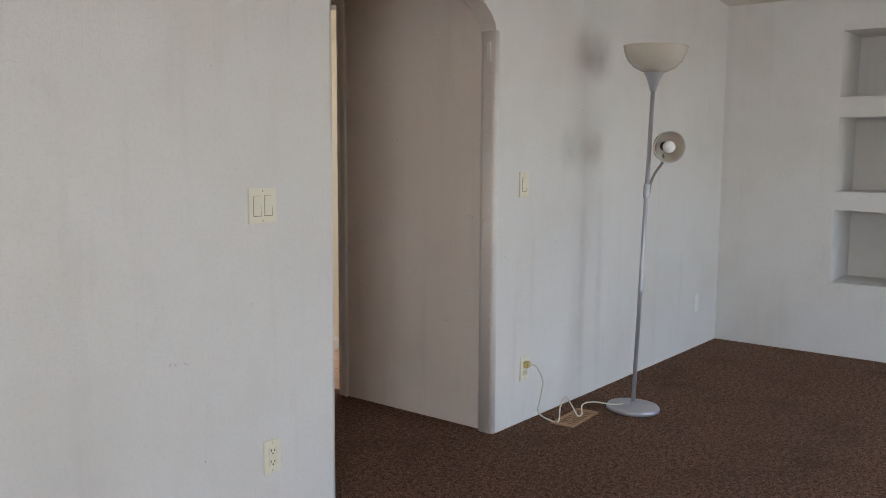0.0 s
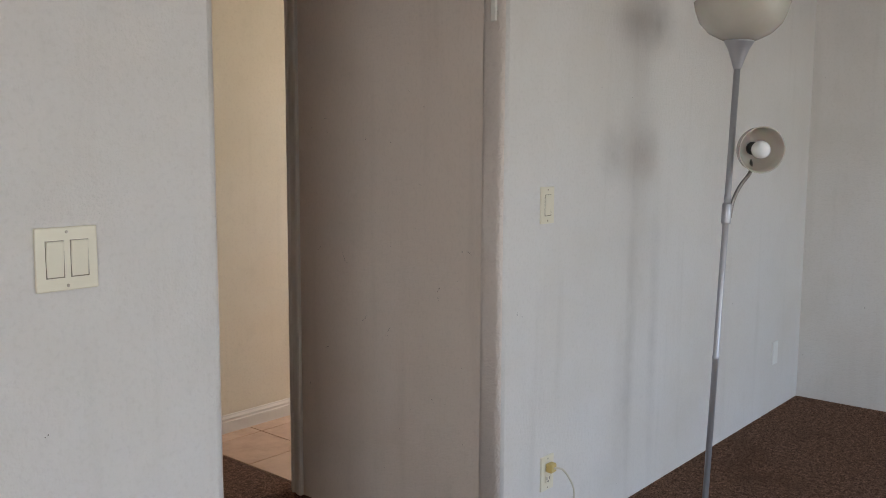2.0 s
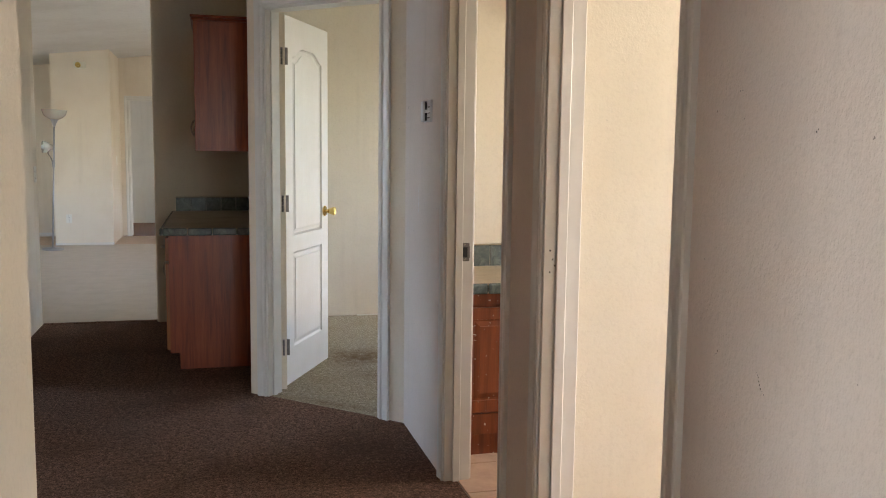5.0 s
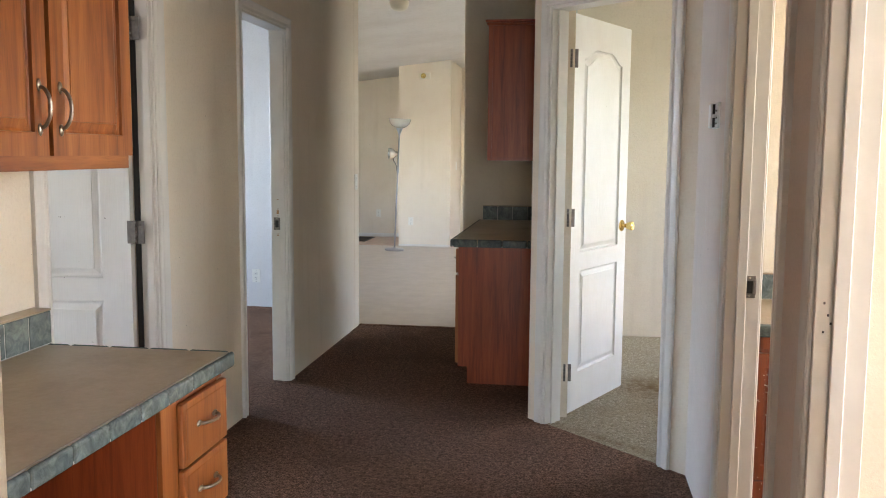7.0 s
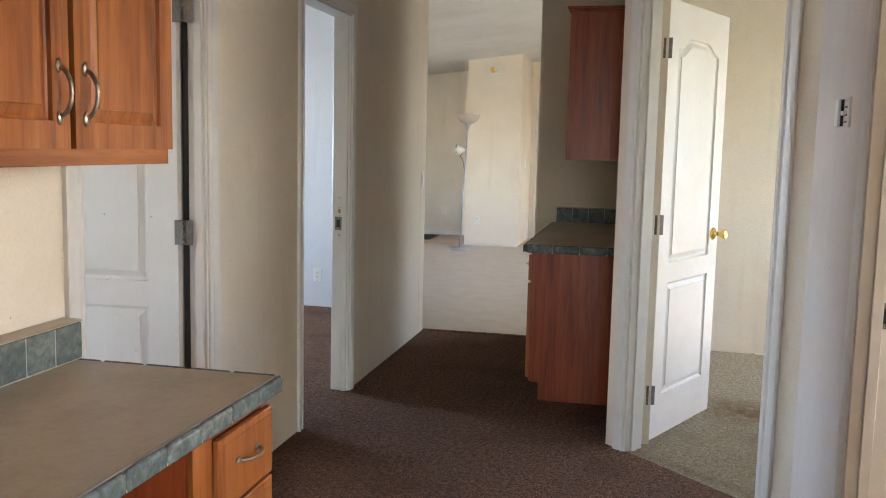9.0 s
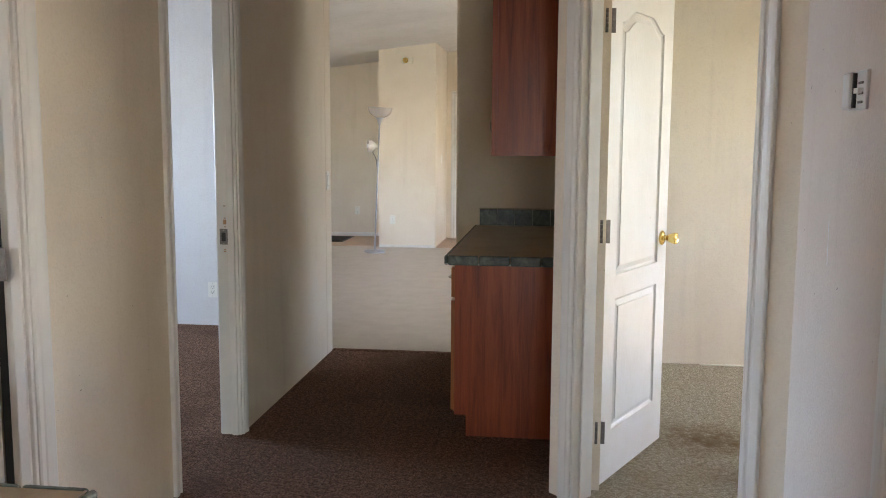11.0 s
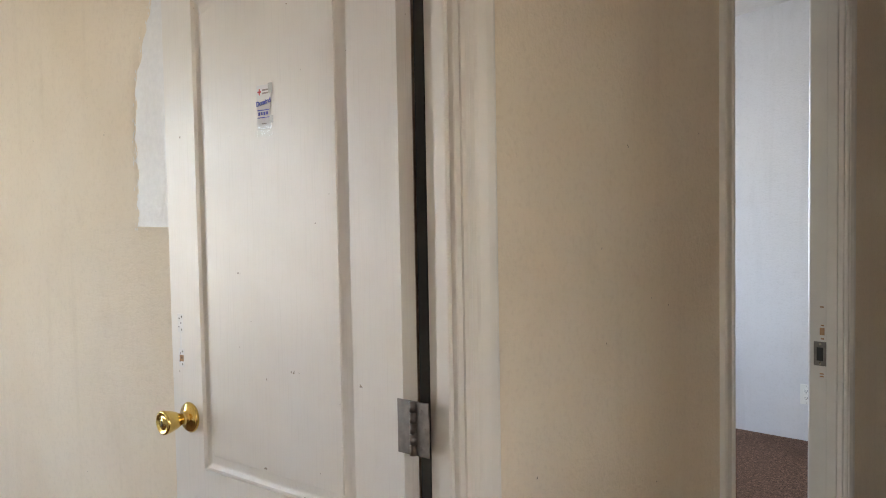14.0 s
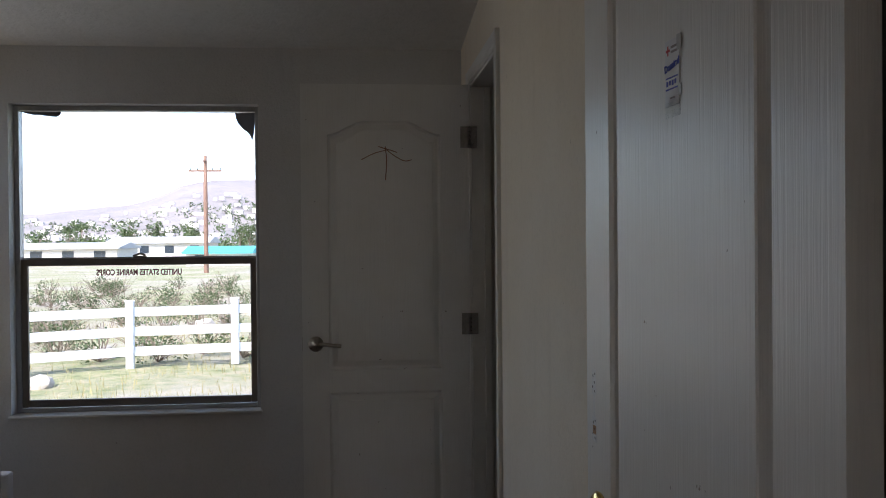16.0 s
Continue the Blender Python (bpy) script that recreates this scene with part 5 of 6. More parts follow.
# ---- bedroom window ----
WY0, WY1, WZ0, WZ1, MEET = 1.10, 2.195, 0.612, 2.005, 1.307
win = thing("window_1", pose(XW - 0.085, WY0, WZ0, 0, 0, 90), "single-hung metal window with scuffed lower sash", "window", "", "structure")
W, H, MR = WY1 - WY0, WZ1 - WZ0, MEET - WZ0
for x0, x1, z0, z1 in ((0, 0.022, 0, H), (W - 0.022, W, 0, H), (0.022, W - 0.022, 0, 0.02), (0.022, W - 0.022, H - 0.022, H)):
    part("frame_bar", boxed(x0, x1, -0.02, 0.03, z0, z1, bevel=0.002), ALU, win, "grey aluminium frame bar")
for x0, x1, z0, z1 in ((0.022, 0.05, 0.022, MR), (W - 0.05, W - 0.022, 0.022, MR), (0.05, W - 0.05, 0.022, 0.055), (0.05, W - 0.05, MR - 0.03, MR)):
    part("sash_bar", boxed(x0, x1, -0.012, 0.008, z0, z1, bevel=0.002), BRONZE, win, "worn bronze sash bar")
part("meeting_rail", boxed(0.022, W - 0.022, 0.009, 0.028, MR - 0.022, MR + 0.008, bevel=0.002), ALU, win)
for z0, z1, y in ((0.055, MR - 0.03, -0.002), (MR + 0.008, H - 0.022, 0.018)):
    g = part("pane", boxed(0.05 if y < 0 else 0.022, W - (0.05 if y < 0 else 0.022), y, y + 0.003, z0, z1), GLASS, win, "dusty window glass")
    g.visible_shadow = False
bm = boxed(W / 2 - 0.03, W / 2 + 0.03, -0.02, 0.0, MR + 0.001, MR + 0.012, bevel=0.003)
tube(bm, spline([(W / 2 - 0.03, -0.012, MR + 0.012), (W / 2, -0.014, MR + 0.022), (W / 2 + 0.025, -0.012, MR + 0.014)]), 0.005)
part("latch", bm, STEEL, win, "sash latch")
part("sill", boxed(-0.01, W + 0.01, -0.1, -0.02, -0.014, -0.001, bevel=0.003), TRIM, win, "narrow painted sill")
TEXT_RED = mat("dark_red_lettering", plain((0.12, 0.012, 0.02), 0.6, 0, 0.1))
lettering("window_lettering", "UNITED STATES MARINE CORPS", 0.038, pose(XW - 0.0895, 1.64, 1.243, 90, 0, -90) @ Matrix.Diagonal((0.7, 1, 1, 1)), TEXT_RED, None, "dark red stencil lettering on the window glass", "lettering")
FILM = mat("torn_film", plain((0.24, 0.25, 0.27), 0.5, 0, 0.3, 20))


def torn(name, pts):
    bm = bmesh.new()
    lo = [bm.verts.new((XW - 0.097, y, z)) for y, z in pts]
    hi = [bm.verts.new((XW - 0.0965, y, z)) for y, z in pts]
    bm.faces.new(lo)
    bm.faces.new(hi[::-1])
    for i in range(len(pts)):
        j = (i + 1) % len(pts)
        bm.faces.new((lo[i], lo[j], hi[j], hi[i]))
    return tagged(part(name, bm, FILM), "torn scrap of grey film in the window corner", "film scrap")


torn("film_scrap", [(2.172, 1.982), (2.08, 1.98), (2.083, 1.955), (2.095, 1.93), (2.115, 1.905), (2.135, 1.892), (2.15, 1.872), (2.157, 1.85), (2.163, 1.87), (2.168, 1.9), (2.17, 1.94)])
torn("film_scrap", [(1.12, 1.982), (1.30, 1.982), (1.295, 1.968), (1.28, 1.958), (1.25, 1.96), (1.21, 1.965), (1.18, 1.966), (1.15, 1.972)])
# fresh paint patch on the bedroom wall
bm = bmesh.new()
rng = random.Random(4)
edge_pts = [(-3.275 + rng.uniform(-0.008, 0.008) + (0.012 if k % 3 else 0) + 0.11 * max(0, k / 30 - 0.6) ** 1.3 / 0.3, 1.35 + k * 0.0185) for k in range(31)]
poly = [(-2.25, 1.345), *edge_pts, (-3.14, 1.925), (-2.25, 1.95)]
f0 = [bm.verts.new((x, 3.1285, z)) for x, z in poly]
bm.faces.new(f0)
for _ in range(60):
    k = rng.randrange(31)
    x, z = edge_pts[k][0] - abs(rng.gauss(0, 0.009)), edge_pts[k][1] + rng.uniform(-0.009, 0.009)
    w, h = rng.uniform(0.001, 0.004), rng.uniform(0.002, 0.007)
    bm.faces.new([bm.verts.new((x + a * w, 3.1284, z + b * h)) for a, b in ((-1, -0.4), (0.2, -1), (1, 0.1), (0.1, 1))])
structure("paint_patch", bm, DUST_WHITE, "fresh white paint patch on the bedroom wall", "paint patch")
# plain upright block put in for a small white object of unknown kind
low_white_object = thing("white_object", pose(-5.3, 1.17, 0), "small unidentified white object standing below the window", "post")
part("post", boxed(-0.03, 0.03, -0.06, 0.03, 0, 0.43, bevel=0.012, segments=2), WHITE_PLASTIC, low_white_object)

# scuffs and marks on the walls
MARK = mat("dark_scuff", plain((0.07, 0.055, 0.05), 0.8, 0, 0.3))
bm = bmesh.new()
rng = random.Random(11)


def scuff(bm, face, a, b, size):
    """Short ragged mark on a wall face."""
    n = max(2, int(size / 0.006))
    p = Vector((a, b))
    d = Vector((rng.uniform(-1, 1), rng.uniform(-1, 1))).normalized()
    for _ in range(n):
        w = rng.uniform(0.0006, 0.0016)
        q = [(p.x - w, p.y - w), (p.x + w, p.y - w * 0.7), (p.x + w * 0.8, p.y + w), (p.x - w * 0.6, p.y + w * 1.1)]
        bm.faces.new([bm.verts.new(face(x, z)) for x, z in q])
        p += d * rng.uniform(0.002, 0.007)
        d = (d + Vector((rng.uniform(-0.5, 0.5), rng.uniform(-0.5, 0.5)))).normalized()


for y, z, s in ((0.277, 0.86, 0.03), (0.275, 0.842, 0.02), (0.14, 0.99, 0.03), (0.17, 1.0, 0.02), (0.85, 0.95, 0.03), (0.72, 0.95, 0.05), (0.5, 0.7, 0.04), (0.62, 0.72, 0.04), (0.6, 1.35, 0.01), (0.4, 1.5, 0.008), (0.8, 1.42, 0.01), (0.35, 1.2, 0.008), (0.8, 0.6, 0.03), (0.3, 0.5, 0.03), (0.9, 0.45, 0.02), (3.25, 1.49, 0.015), (3.15, 1.0, 0.02)):
    scuff(bm, lambda a, b: (-0.0015, a, b), y, z, s)
for x, z, s in ((-1.72, 0.65, 0.02), (-1.7, 0.653, 0.02), (-1.67, 0.652, 0.03), (-1.6, 0.32, 0.01), (-2.2, 1.6, 0.008), (0.05, 0.82, 0.02), (0.08, 0.8, 0.015), (0.52, 1.53, 0.01), (0.73, 1.5, 0.008), (0.5, 0.85, 0.008), (-1.4, 0.8, 0.006)):
    scuff(bm, lambda a, b: (a, -0.0015, b), x, z, s)
for y, z, s in ((3.507, 1.303, 0.012), (3.3, 0.9, 0.01), (3.7, 0.8, 0.01), (3.8, 0.55, 0.012), (3.35, 0.6, 0.008), (5.2, 0.9, 0.02), (3.6, 1.5, 0.008)):
    scuff(bm, lambda a, b: (XL + 0.0015, a, b), y, z, s)
for x, z, s in ((-4.3, 1.9, 0.05), (-3.55, 1.7, 0.01), (-3.45, 1.6, 0.02), (-3.8, 1.4, 0.006), (-4.1, 1.8, 0.006)):
    scuff(bm, lambda a, b: (a, 3.1275, b), x, z, s)
for y, z, s in ((3.457, 1.516, 0.02), (3.45, 1.518, 0.015), (3.24, 1.15, 0.01)):
    scuff(bm, lambda a, b: (-0.0015, a, b), y, z, s)
structure("wall_scuffs", bm, MARK, "small dark scuffs and nicks on the walls", "scuff")
bm = bmesh.new()
for a, b in (((-2.152, 1.42), (-2.136, 1.396)), ((-2.135, 1.421), (-2.15, 1.398)), ((-2.144, 1.425), (-2.146, 1.388)), ((-2.155, 1.408), (-2.134, 1.411))):
    tube(bm, spline([(a[0], 3.0988, a[1]), ((a[0] + b[0]) / 2 + 0.0015, 3.0986, (a[1] + b[1]) / 2), (b[0], 3.0988, b[1])], 4), 0.0007, 5)
structure("jamb_chip", boxed(-2.138, -2.134, 3.0984, 3.0995, 1.449, 1.463, bevel=0.0004), RUST, "small brown chip in the casing paint", "chip")
part("ink_mark", bm, INK, None).name = "ink_mark"
tagged(bpy.data.objects["ink_mark"], "small blue ink scribble on the door casing", "ink mark", "", "structure")


bm = bmesh.new()
for x, y, z, h in ((-0.0012, 3.24, 1.13, 0.045), (-0.0012, 3.24, 1.07, 0.02), (XL + 0.0012, 5.86, 0.89, 0.07), (XL + 0.0012, 5.84, 0.95, 0.03)):
    for k in range(5):
        w = rng.uniform(0.001, 0.003)
        o, q = rng.uniform(-0.004, 0.004), z + (k - 2) * h * 0.4
        bm.faces.new([bm.verts.new((x, y + o + a * w, q + b * h * 0.3)) for a, b in ((-1, -0.9), (1, -1), (0.7, 1), (-0.8, 0.8))])
structure("wall_scratches", bm, DUST_WHITE, "pale chalky scratches down the hall walls", "scratch")

# ---- outside ----
def field(nt, b):
    v = coords(nt)
    big = noise_tex(nt, v, 0.35, 5, 0.65)
    mid_n = noise_tex(nt, v, 3.2, 6, 0.7)
    fine = noise_tex(nt, v, 40, 3, 0.7)
    c = ramp(nt, mid_n, [(0.3, (0.11, 0.15, 0.055)), (0.5, (0.27, 0.27, 0.13)), (0.7, (0.42, 0.34, 0.23))])
    c = mixed(nt, ramp(nt, big, [(0.4, (0, 0, 0)), (0.62, (0.9, 0.9, 0.9))]), c, (0.4, 0.35, 0.28))
    c = mixed(nt, ramp(nt, fine, [(0.4, (0, 0, 0)), (0.8, (0.5, 0.5, 0.5))]), c, (0.1, 0.1, 0.04))
    link(nt, c, b.inputs["Base Color"])
    b.inputs["Roughness"].default_value = 1.0
    bumped(nt, b, fine, 0.8, 0.03)


def hillside(nt, b):
    v = coords(nt)
    n = noise_tex(nt, v, 0.02, 6, 0.65)
    f = noise_tex(nt, v, 0.12, 5, 0.7)
    c = ramp(nt, n, [(0.3, (0.2, 0.18, 0.17)), (0.55, (0.27, 0.235, 0.215)), (0.8, (0.32, 0.27, 0.24))])
    c = mixed(nt, ramp(nt, f, [(0.5, (0, 0, 0)), (0.7, (0.6, 0.6, 0.6))]), c, (0.13, 0.13, 0.09))
    link(nt, c, b.inputs["Base Color"])
    b.inputs["Roughness"].default_value = 1.0


FIELD = mat("dry_grass_ground", field)
HILL = mat("scrub_hillside", hillside)
VINYL_WHITE = mat("white_fence_vinyl", plain((0.78, 0.78, 0.77), 0.45, 0, 0.05, 8))
POLE_WOOD = mat("weathered_pole_wood", wood((0.12, 0.07, 0.05), (0.22, 0.13, 0.09), (0.3, 0.19, 0.14), "z", 0.9))
STONE = mat("pale_field_stone", plain((0.45, 0.4, 0.33), 0.9, 0, 0.3, 9, 0.6))
STUCCO = mat("pale_house_stucco", plain((0.6, 0.56, 0.5), 0.9, 0, 0.12, 3))
ROOFING = mat("grey_roofing", plain((0.42, 0.42, 0.43), 0.8, 0, 0.15, 3))
TEAL = mat("turquoise_canopy", plain((0.08, 0.45, 0.5), 0.6, 0, 0.1))
DARKGLASS = mat("dark_house_window", plain((0.03, 0.04, 0.05), 0.2, 0, 0.1))
LEAVES = mat("olive_leaves", plain((0.085, 0.12, 0.045), 0.7, 0, 0.45, 2))
STRAW = mat("dry_grass_blades", plain((0.33, 0.28, 0.12), 0.9, 0, 0.5, 4))
TWIGS = mat("grey_twigs", plain((0.2, 0.15, 0.11), 0.9, 0, 0.3))
GZ = -0.65
rng = random.Random(7)
bm = bmesh.new()
rings = [0, 4, 8, 11, 13, 15, 17, 20, 24, 30, 40, 55, 80, 120, 200, 400, 800, 1600, 3500]
grid = []
for r in rings:
    row = []
    for k in range(72):
        a = 2 * math.pi * k / 72
        x, y = -2 + r * math.cos(a), 2 + r * math.sin(a)
        z = GZ + (0.10 * noise.noise((x * 0.25, y * 0.25, 0)) if 12 < r < 300 else 0)
        row.append(bm.verts.new((x, y, z)))
    grid.append(row)
for a, b in zip(grid, grid[1:]):
    for k in range(72):
        j = (k + 1) % 72
        if a is not grid[0]:
            bm.faces.new((a[k], b[k], b[j], a[j]))
bm.faces.new(grid[1])
bmesh.ops.delete(bm, geom=grid[0], context="VERTS")
structure("ground", bm, FIELD, "dry yellow-green grass and dirt yard", "ground")



def slope_height(lat, r):
    """Height of the far slope: a low ridge that steps up to a broad hill."""
    peak = 40 + 18 * min(1, max(0, (lat + 0.45) / 0.2)) + 34 / (1 + math.exp(-(lat + 0.215) * 70))
    t = min(1, max(0, (r - 420) / 880))
    return peak * t * t * (3 - 2 * t)


bm = bmesh.new()
prev = None
for i in range(15):
    r = 420 + i * 80
    row = []
    for k in range(91):
        a = radians(-50 + k * 100 / 90)
        lat = math.tan(a)
        h = slope_height(lat, r) * (0.97 + 0.1 * noise.noise((lat * 6, i * 0.25, 3))) + 3 * noise.noise((lat * 30, i * 0.7, 1)) * min(1, i / 11)
        row.append(bm.verts.new((-1.5 - r, 2.65 + r * lat, GZ - 1 + h)))
    if prev:
        for k in range(90):
            bm.faces.new((prev[k], prev[k + 1], row[k + 1], row[k]))
    prev = row
structure("backdrop_hills", bm, HILL, "hazy brown scrub hills in the distance", "hills", True)

fence = thing("rail_fence", pose(-16.1, -1.06, GZ), "white vinyl three-rail fence along the yard", "fence")
posts = [(2.1, -4.3), (1.4, -2.87), (0.7, -1.44), (0, 0), (-0.36, 1.62), (-0.72, 3.24), (-1.08, 4.86), (-1.44, 6.48)]
for x, y in posts:
    bm = boxed(x - 0.06, x + 0.06, y - 0.06, y + 0.06, 0, 1.08, bevel=0.006)
    box(bm, x - 0.07, x + 0.07, y - 0.07, y + 0.07, 1.08, 1.11, bevel=0.01)
    part("fence_post", bm, VINYL_WHITE, fence)
for (xa, ya), (xb, yb) in zip(posts, posts[1:]):
    for z in (0.28, 0.6, 0.92):
        d = Vector((xb - xa, yb - ya)).normalized()
        n = Vector((-d.y, d.x)) * 0.022
        bm = prism(bmesh.new(), [(xa + n.x, ya + n.y), (xb + n.x, yb + n.y), (xb - n.x, yb - n.y), (xa - n.x, ya - n.y)], z - 0.07, z + 0.07)
        part("fence_rail", bm, VINYL_WHITE, fence)

pole = thing("utility_pole", pose(-62.7, -7.8, GZ), "brown wooden utility pole with two crossarms", "utility pole")
part("mast", lathe(bmesh.new(), [(0.17, 0), (0.15, 4), (0.12, 8.0), (0, 8.0)], 12), POLE_WOOD, pole, "", True)
part("crossarm", boxed(-0.06, 0.06, -1.1, 1.1, 6.9, 7.02), POLE_WOOD, pole)
part("crossarm", boxed(-0.5, 0.5, -0.06, 0.06, 7.55, 7.65), POLE_WOOD, pole)
for y in (-1.0, -0.5, 0.5, 1.0):
    part("insulator", lathe(bmesh.new(), [(0.04, 7.02), (0.05, 7.1), (0.03, 7.16), (0, 7.16)], 8, Matrix.Translation((0, y, 0))), DARKGLASS, pole)


def house(name, x, y, w, d, h, rise, label, roof=None):
    b = thing(name, pose(x, y, GZ, 0, 0, 0), label, "house")
    part("wall", boxed(0, d, 0, w, 0, h), STUCCO, b)
    bm = bmesh.new()
    pts = [(-0.4, h), (d / 2, h + rise), (d + 0.4, h), (d + 0.4, h - 0.15), (-0.4, h - 0.15)]
    ends = [[bm.verts.new((px, yy, pz)) for px, pz in pts] for yy in (-0.3, w + 0.3)]
    bm.faces.new(ends[0])
    bm.faces.new(ends[1][::-1])
    for i in range(5):
        bm.faces.new((ends[0][i], ends[0][(i + 1) % 5], ends[1][(i + 1) % 5], ends[1][i]))
    part("roof", bm, roof or ROOFING, b)
    for k in range(max(1, int(w / 3))):
        part("window", boxed(d, d + 0.03, 0.8 + k * 3, 1.9 + k * 3, h * 0.38, h * 0.8), DARKGLASS, b)
    return b


house("far_house", -98, -36, 15, 8, 1.7, 0.5, "low pale house with a long grey roof")
house("far_house", -120, -28, 12, 8, 2.2, 0.7, "low pale building with a white wall")
house("far_house", -85, -12.5, 5.5, 5, 1.25, 0.5, "small shed with a turquoise roof", TEAL)
house("far_house", -140, -12, 14, 8, 2.6, 0.8, "low pale house behind the utility pole")

# houses and trees scattered up the far slope
bm = bmesh.new()
for _ in range(420):
    r = rng.uniform(500, 900)
    lat = rng.uniform(-0.5, 0.05)
    if rng.random() > 0.35 + 1.6 * (lat + 0.5):
        continue
    z = GZ - 2 + slope_height(lat, r)
    s = rng.uniform(2.6, 5.5)
    x, y = -1.5 - r, 2.65 + r * lat
    box(bm, x, x + s, y, y + s * rng.uniform(0.8, 1.6), z, z + rng.uniform(2.2, 3.8))
far_town = part("hillside_houses", bm, STUCCO)
tagged(far_town, "pale houses scattered over the far hillside", "houses", "", "stuff")


def clump(bm, at, radius, n, leaf, squash=0.8):
    """Loose cloud of leaf blades."""
    for _ in range(n):
        d = Vector((rng.gauss(0, 1), rng.gauss(0, 1), rng.gauss(0, 1))).normalized() * radius * rng.uniform(0.35, 1) ** 0.6
        p = Vector(at) + Vector((d.x, d.y, d.z * squash))
        u = Vector((rng.uniform(-1, 1), rng.uniform(-1, 1), rng.uniform(-1, 1))).normalized() * leaf
        w = u.orthogonal().normalized() * leaf * rng.uniform(0.35, 0.7)
        bm.faces.new([bm.verts.new(p + o) for o in (-u, w, u, -w)])


def tree(name, x, y, h, label):
    t = thing(name, pose(x, y, GZ), label, "tree", "far trees")
    bm = bmesh.new()
    lathe(bm, [(h * 0.035, 0), (h * 0.025, h * 0.3), (h * 0.01, h * 0.75), (0, h * 0.8)], 8)
    for k in range(5):
        a = rng.uniform(0, 6.28)
        z0 = h * rng.uniform(0.25, 0.5)
        tube(bm, [(0, 0, z0), (math.cos(a) * h * 0.15, math.sin(a) * h * 0.15, z0 + h * 0.15), (math.cos(a) * h * 0.26, math.sin(a) * h * 0.26, z0 + h * 0.24)], h * 0.009, 5)
    part("trunk", bm, TWIGS, t)
    bm = bmesh.new()
    for k in range(11):
        a = rng.uniform(0, 6.28)
        rr = h * rng.uniform(0.03, 0.28)
        clump(bm, (math.cos(a) * rr, math.sin(a) * rr, h * rng.uniform(0.4, 0.88)), h * rng.uniform(0.11, 0.19), 46, h * 0.035)
    part("crown", bm, LEAVES, t, "olive-green leafy crown")
    return t


for k in range(16):
    r = rng.uniform(75, 170)
    lat = -0.53 + 0.5 * (k + rng.uniform(0, 0.9)) / 16
    tree("far_tree", -1.5 - r, 2.65 + 0.094 * r + r * lat, rng.uniform(2.6, 5.0) * (r / 110), "olive-green tree beyond the yard")
bm = bmesh.new()
for _ in range(420):
    r = rng.uniform(170, 800)
    lat = rng.uniform(-0.52, 0.1)
    clump(bm, (-1.5 - r, 2.65 + r * lat, GZ + 1.5 + slope_height(lat, r)), rng.uniform(1.4, 3.2) * (0.6 + r / 500), 30, 0.35 + r / 900)
tagged(part("far_woods", bm, LEAVES), "dark green trees between the far houses", "woods", "", "stuff")

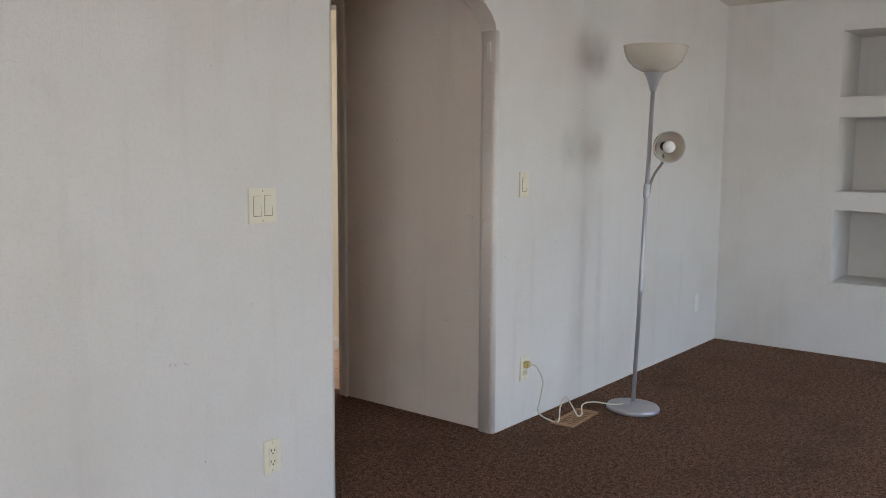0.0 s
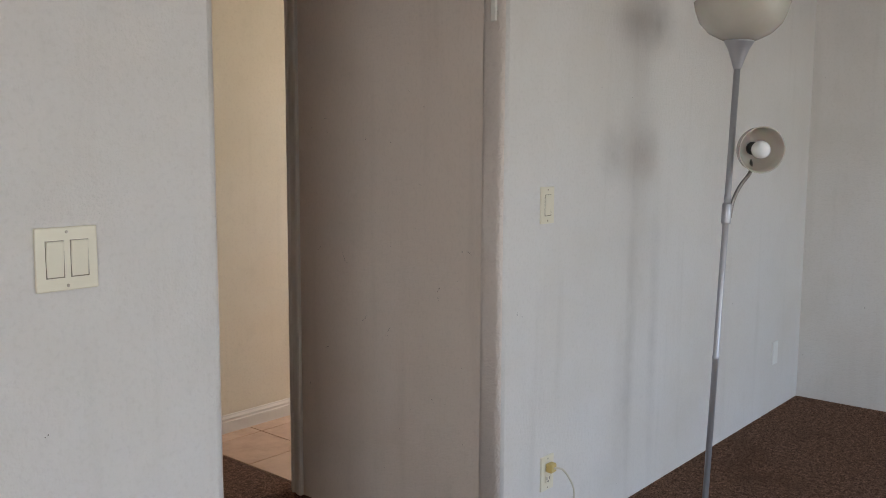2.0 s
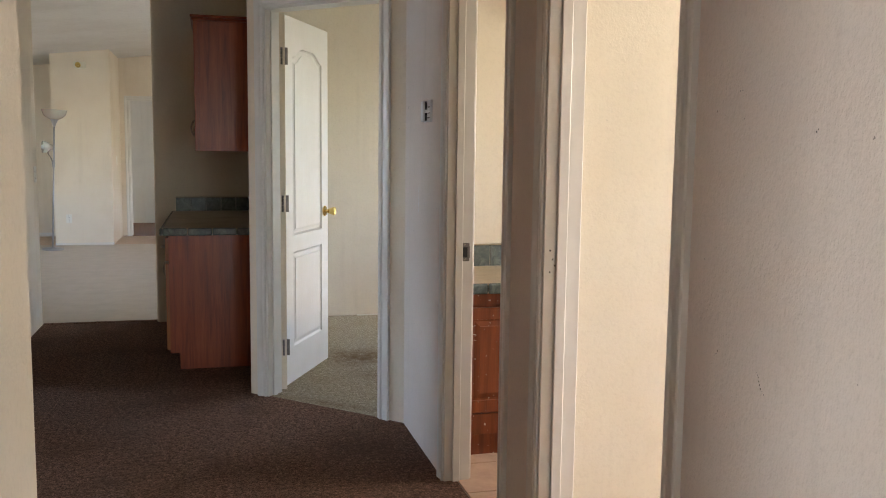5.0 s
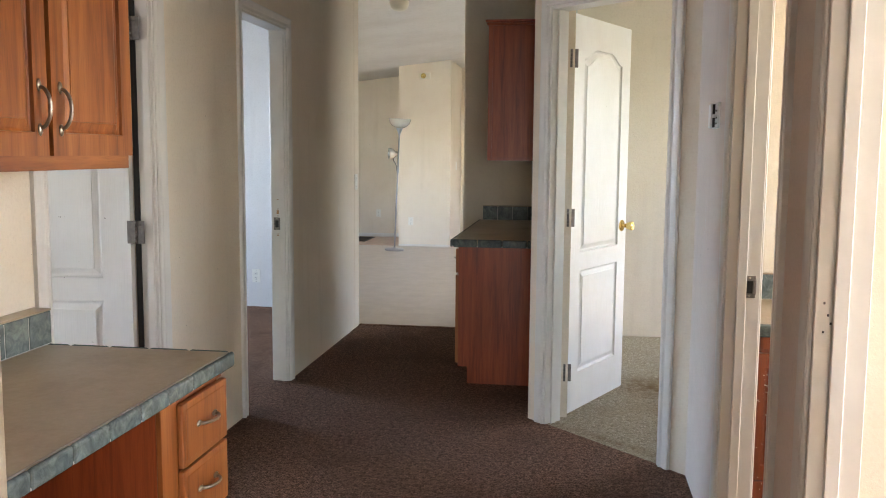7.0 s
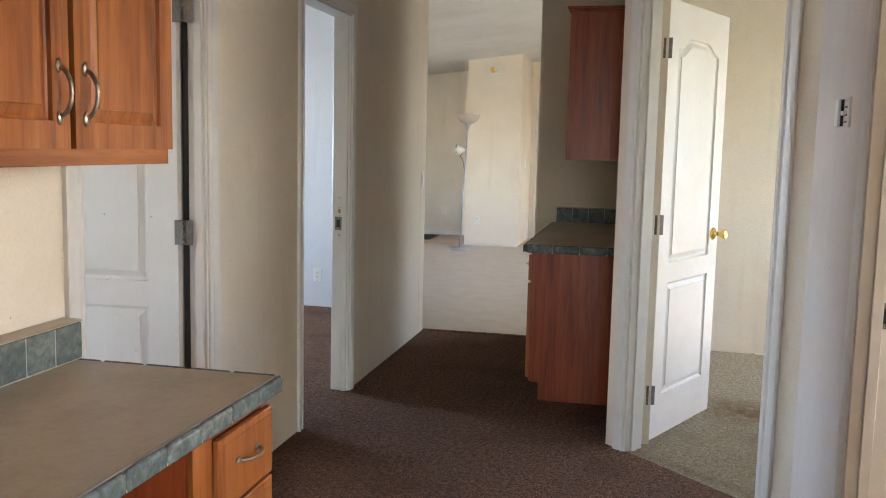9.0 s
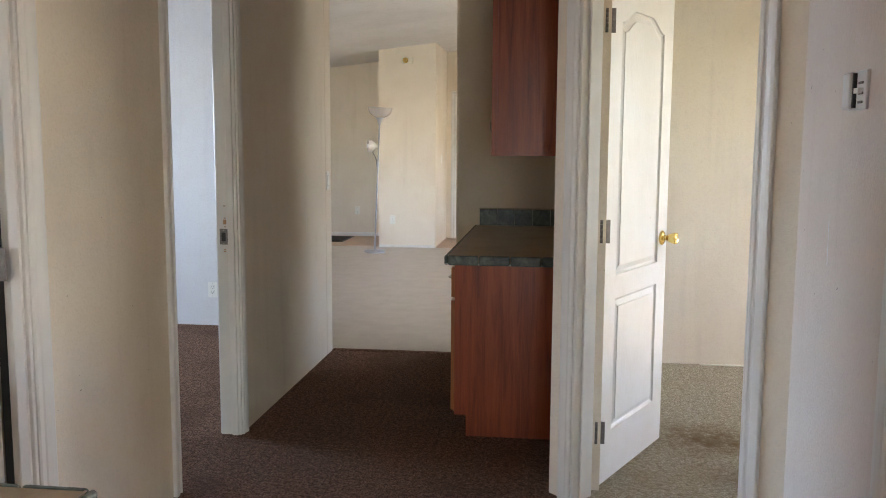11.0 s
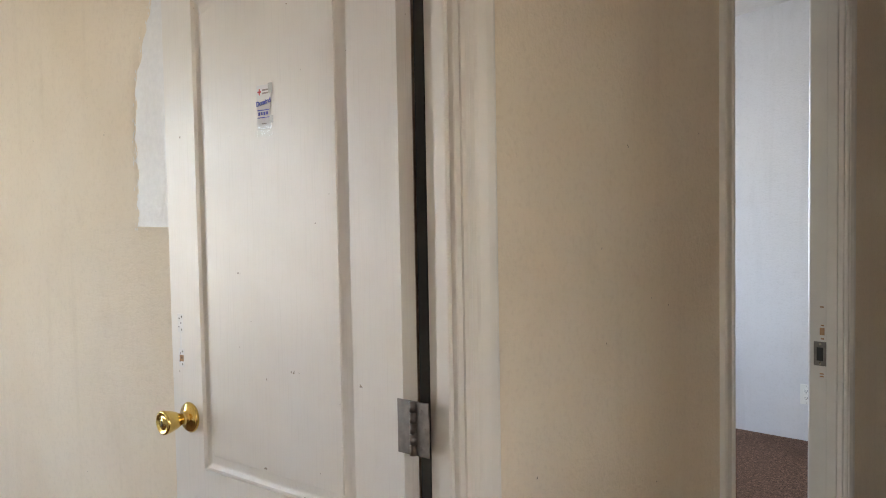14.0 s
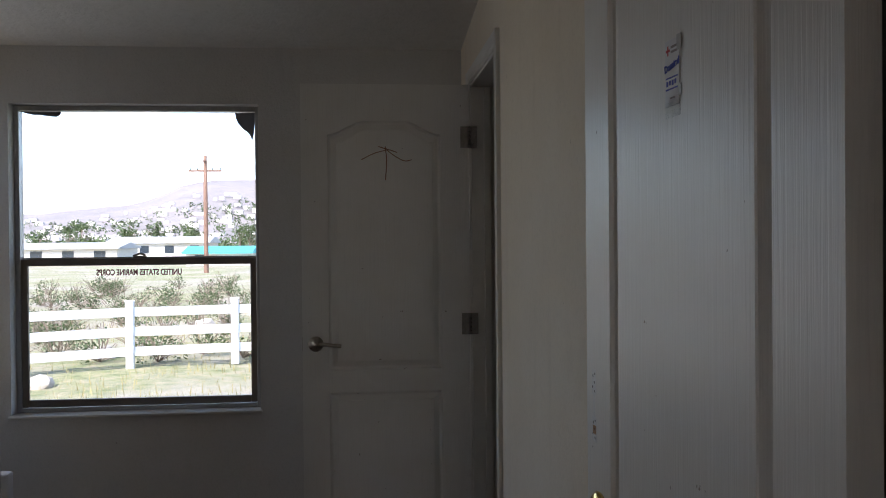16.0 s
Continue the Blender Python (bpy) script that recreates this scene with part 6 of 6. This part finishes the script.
# brush, stones and grass in the yard
for k in range(64):
    if k < 10:
        x, y = -16.9 + rng.uniform(-1.2, 0.3), -3.4 + k * 0.7 + rng.uniform(-0.3, 0.3)
    else:
        x = rng.uniform(-42, -18)
        y = 2.65 + (-1.5 - x) * rng.uniform(-0.42, -0.08)
    bush = thing("bush", pose(x, y, GZ), "tangled grey-green bush behind the fence", "bush", "yard bushes")
    bm = bmesh.new()
    for _ in range(26):
        a, e = rng.uniform(0, 6.28), rng.uniform(0.3, 1.3)
        l = rng.uniform(0.35, 0.85)
        p1 = Vector((math.cos(a) * math.cos(e), math.sin(a) * math.cos(e), math.sin(e))) * l
        tube(bm, [(0, 0, 0), p1 * 0.5 + Vector((rng.uniform(-0.06, 0.06), rng.uniform(-0.06, 0.06), 0)), p1], 0.006, 4)
    part("twigs", bm, TWIGS, bush)
    bm = bmesh.new()
    for _ in range(5):
        clump(bm, (rng.uniform(-0.35, 0.35), rng.uniform(-0.35, 0.35), rng.uniform(0.12, 0.5)), 0.22, 45, 0.035)
    part("leaves", bm, LEAVES, bush)
for k in range(14):
    s = rng.uniform(0.1, 0.26)
    st = bmesh.new()
    bmesh.ops.create_icosphere(st, subdivisions=2, radius=1)
    for v in st.verts:
        v.co *= 1 + 0.35 * noise.noise(v.co * 1.3 + Vector((k * 3.1, 0, 0)))
        v.co.z *= 0.7
        v.co *= s
    ob = part("stone", st, STONE)
    near = k < 2
    ob.matrix_basis = pose(-14.3 - (0 if near else rng.uniform(1.5, 14)), (-2.25 + 0.4 * k) if near else rng.uniform(-5, 3), GZ + s * 0.35)
    tagged(ob, "rough pale field stone in the grass", "stone", "yard stones")
bm = bmesh.new()
for _ in range(9000):
    x = -10 - 18 * rng.random() ** 1.2
    y = rng.uniform(-8, 4)
    hgt = rng.uniform(0.04, 0.16) * (1.5 if noise.noise((x * 0.8, y * 0.8, 5)) > 0.1 else 0.7)
    a = rng.uniform(0, 6.28)
    w = 0.008
    zz = GZ + 0.02
    lean = Vector((rng.uniform(-0.05, 0.05), rng.uniform(-0.05, 0.05), hgt))
    p = Vector((x, y, zz - 0.05))
    bm.faces.new([bm.verts.new(q) for q in (p + Vector((math.cos(a) * w, math.sin(a) * w, 0)), p - Vector((math.cos(a) * w, math.sin(a) * w, 0)), p + lean)])
tagged(part("grass_blades", bm, STRAW), "dry straw-coloured grass blades in the yard", "grass", "", "stuff")

# ---- bathroom floor tiles ----
TS = 0.31
tm = None
for i in range(9):
    for j in range(11):
        x0, y0 = 0.055 + i * TS, 0.125 + j * TS
        if x0 + TS > XE or y0 + TS > 3.55:
            continue
        if tm is None:
            first = part("tile", boxed(0.002, TS - 0.002, 0.002, TS - 0.002, -0.01, 0.0, bevel=0.0015), TERRACOTTA, bpy.data.objects["floor_bath"])
            tm = first.data
            first.location = (x0, y0, 0.001)
        else:
            ob = new("tile", tm)
            ob.parent = bpy.data.objects["floor_bath"]
            ob.location = (x0, y0, 0.001)
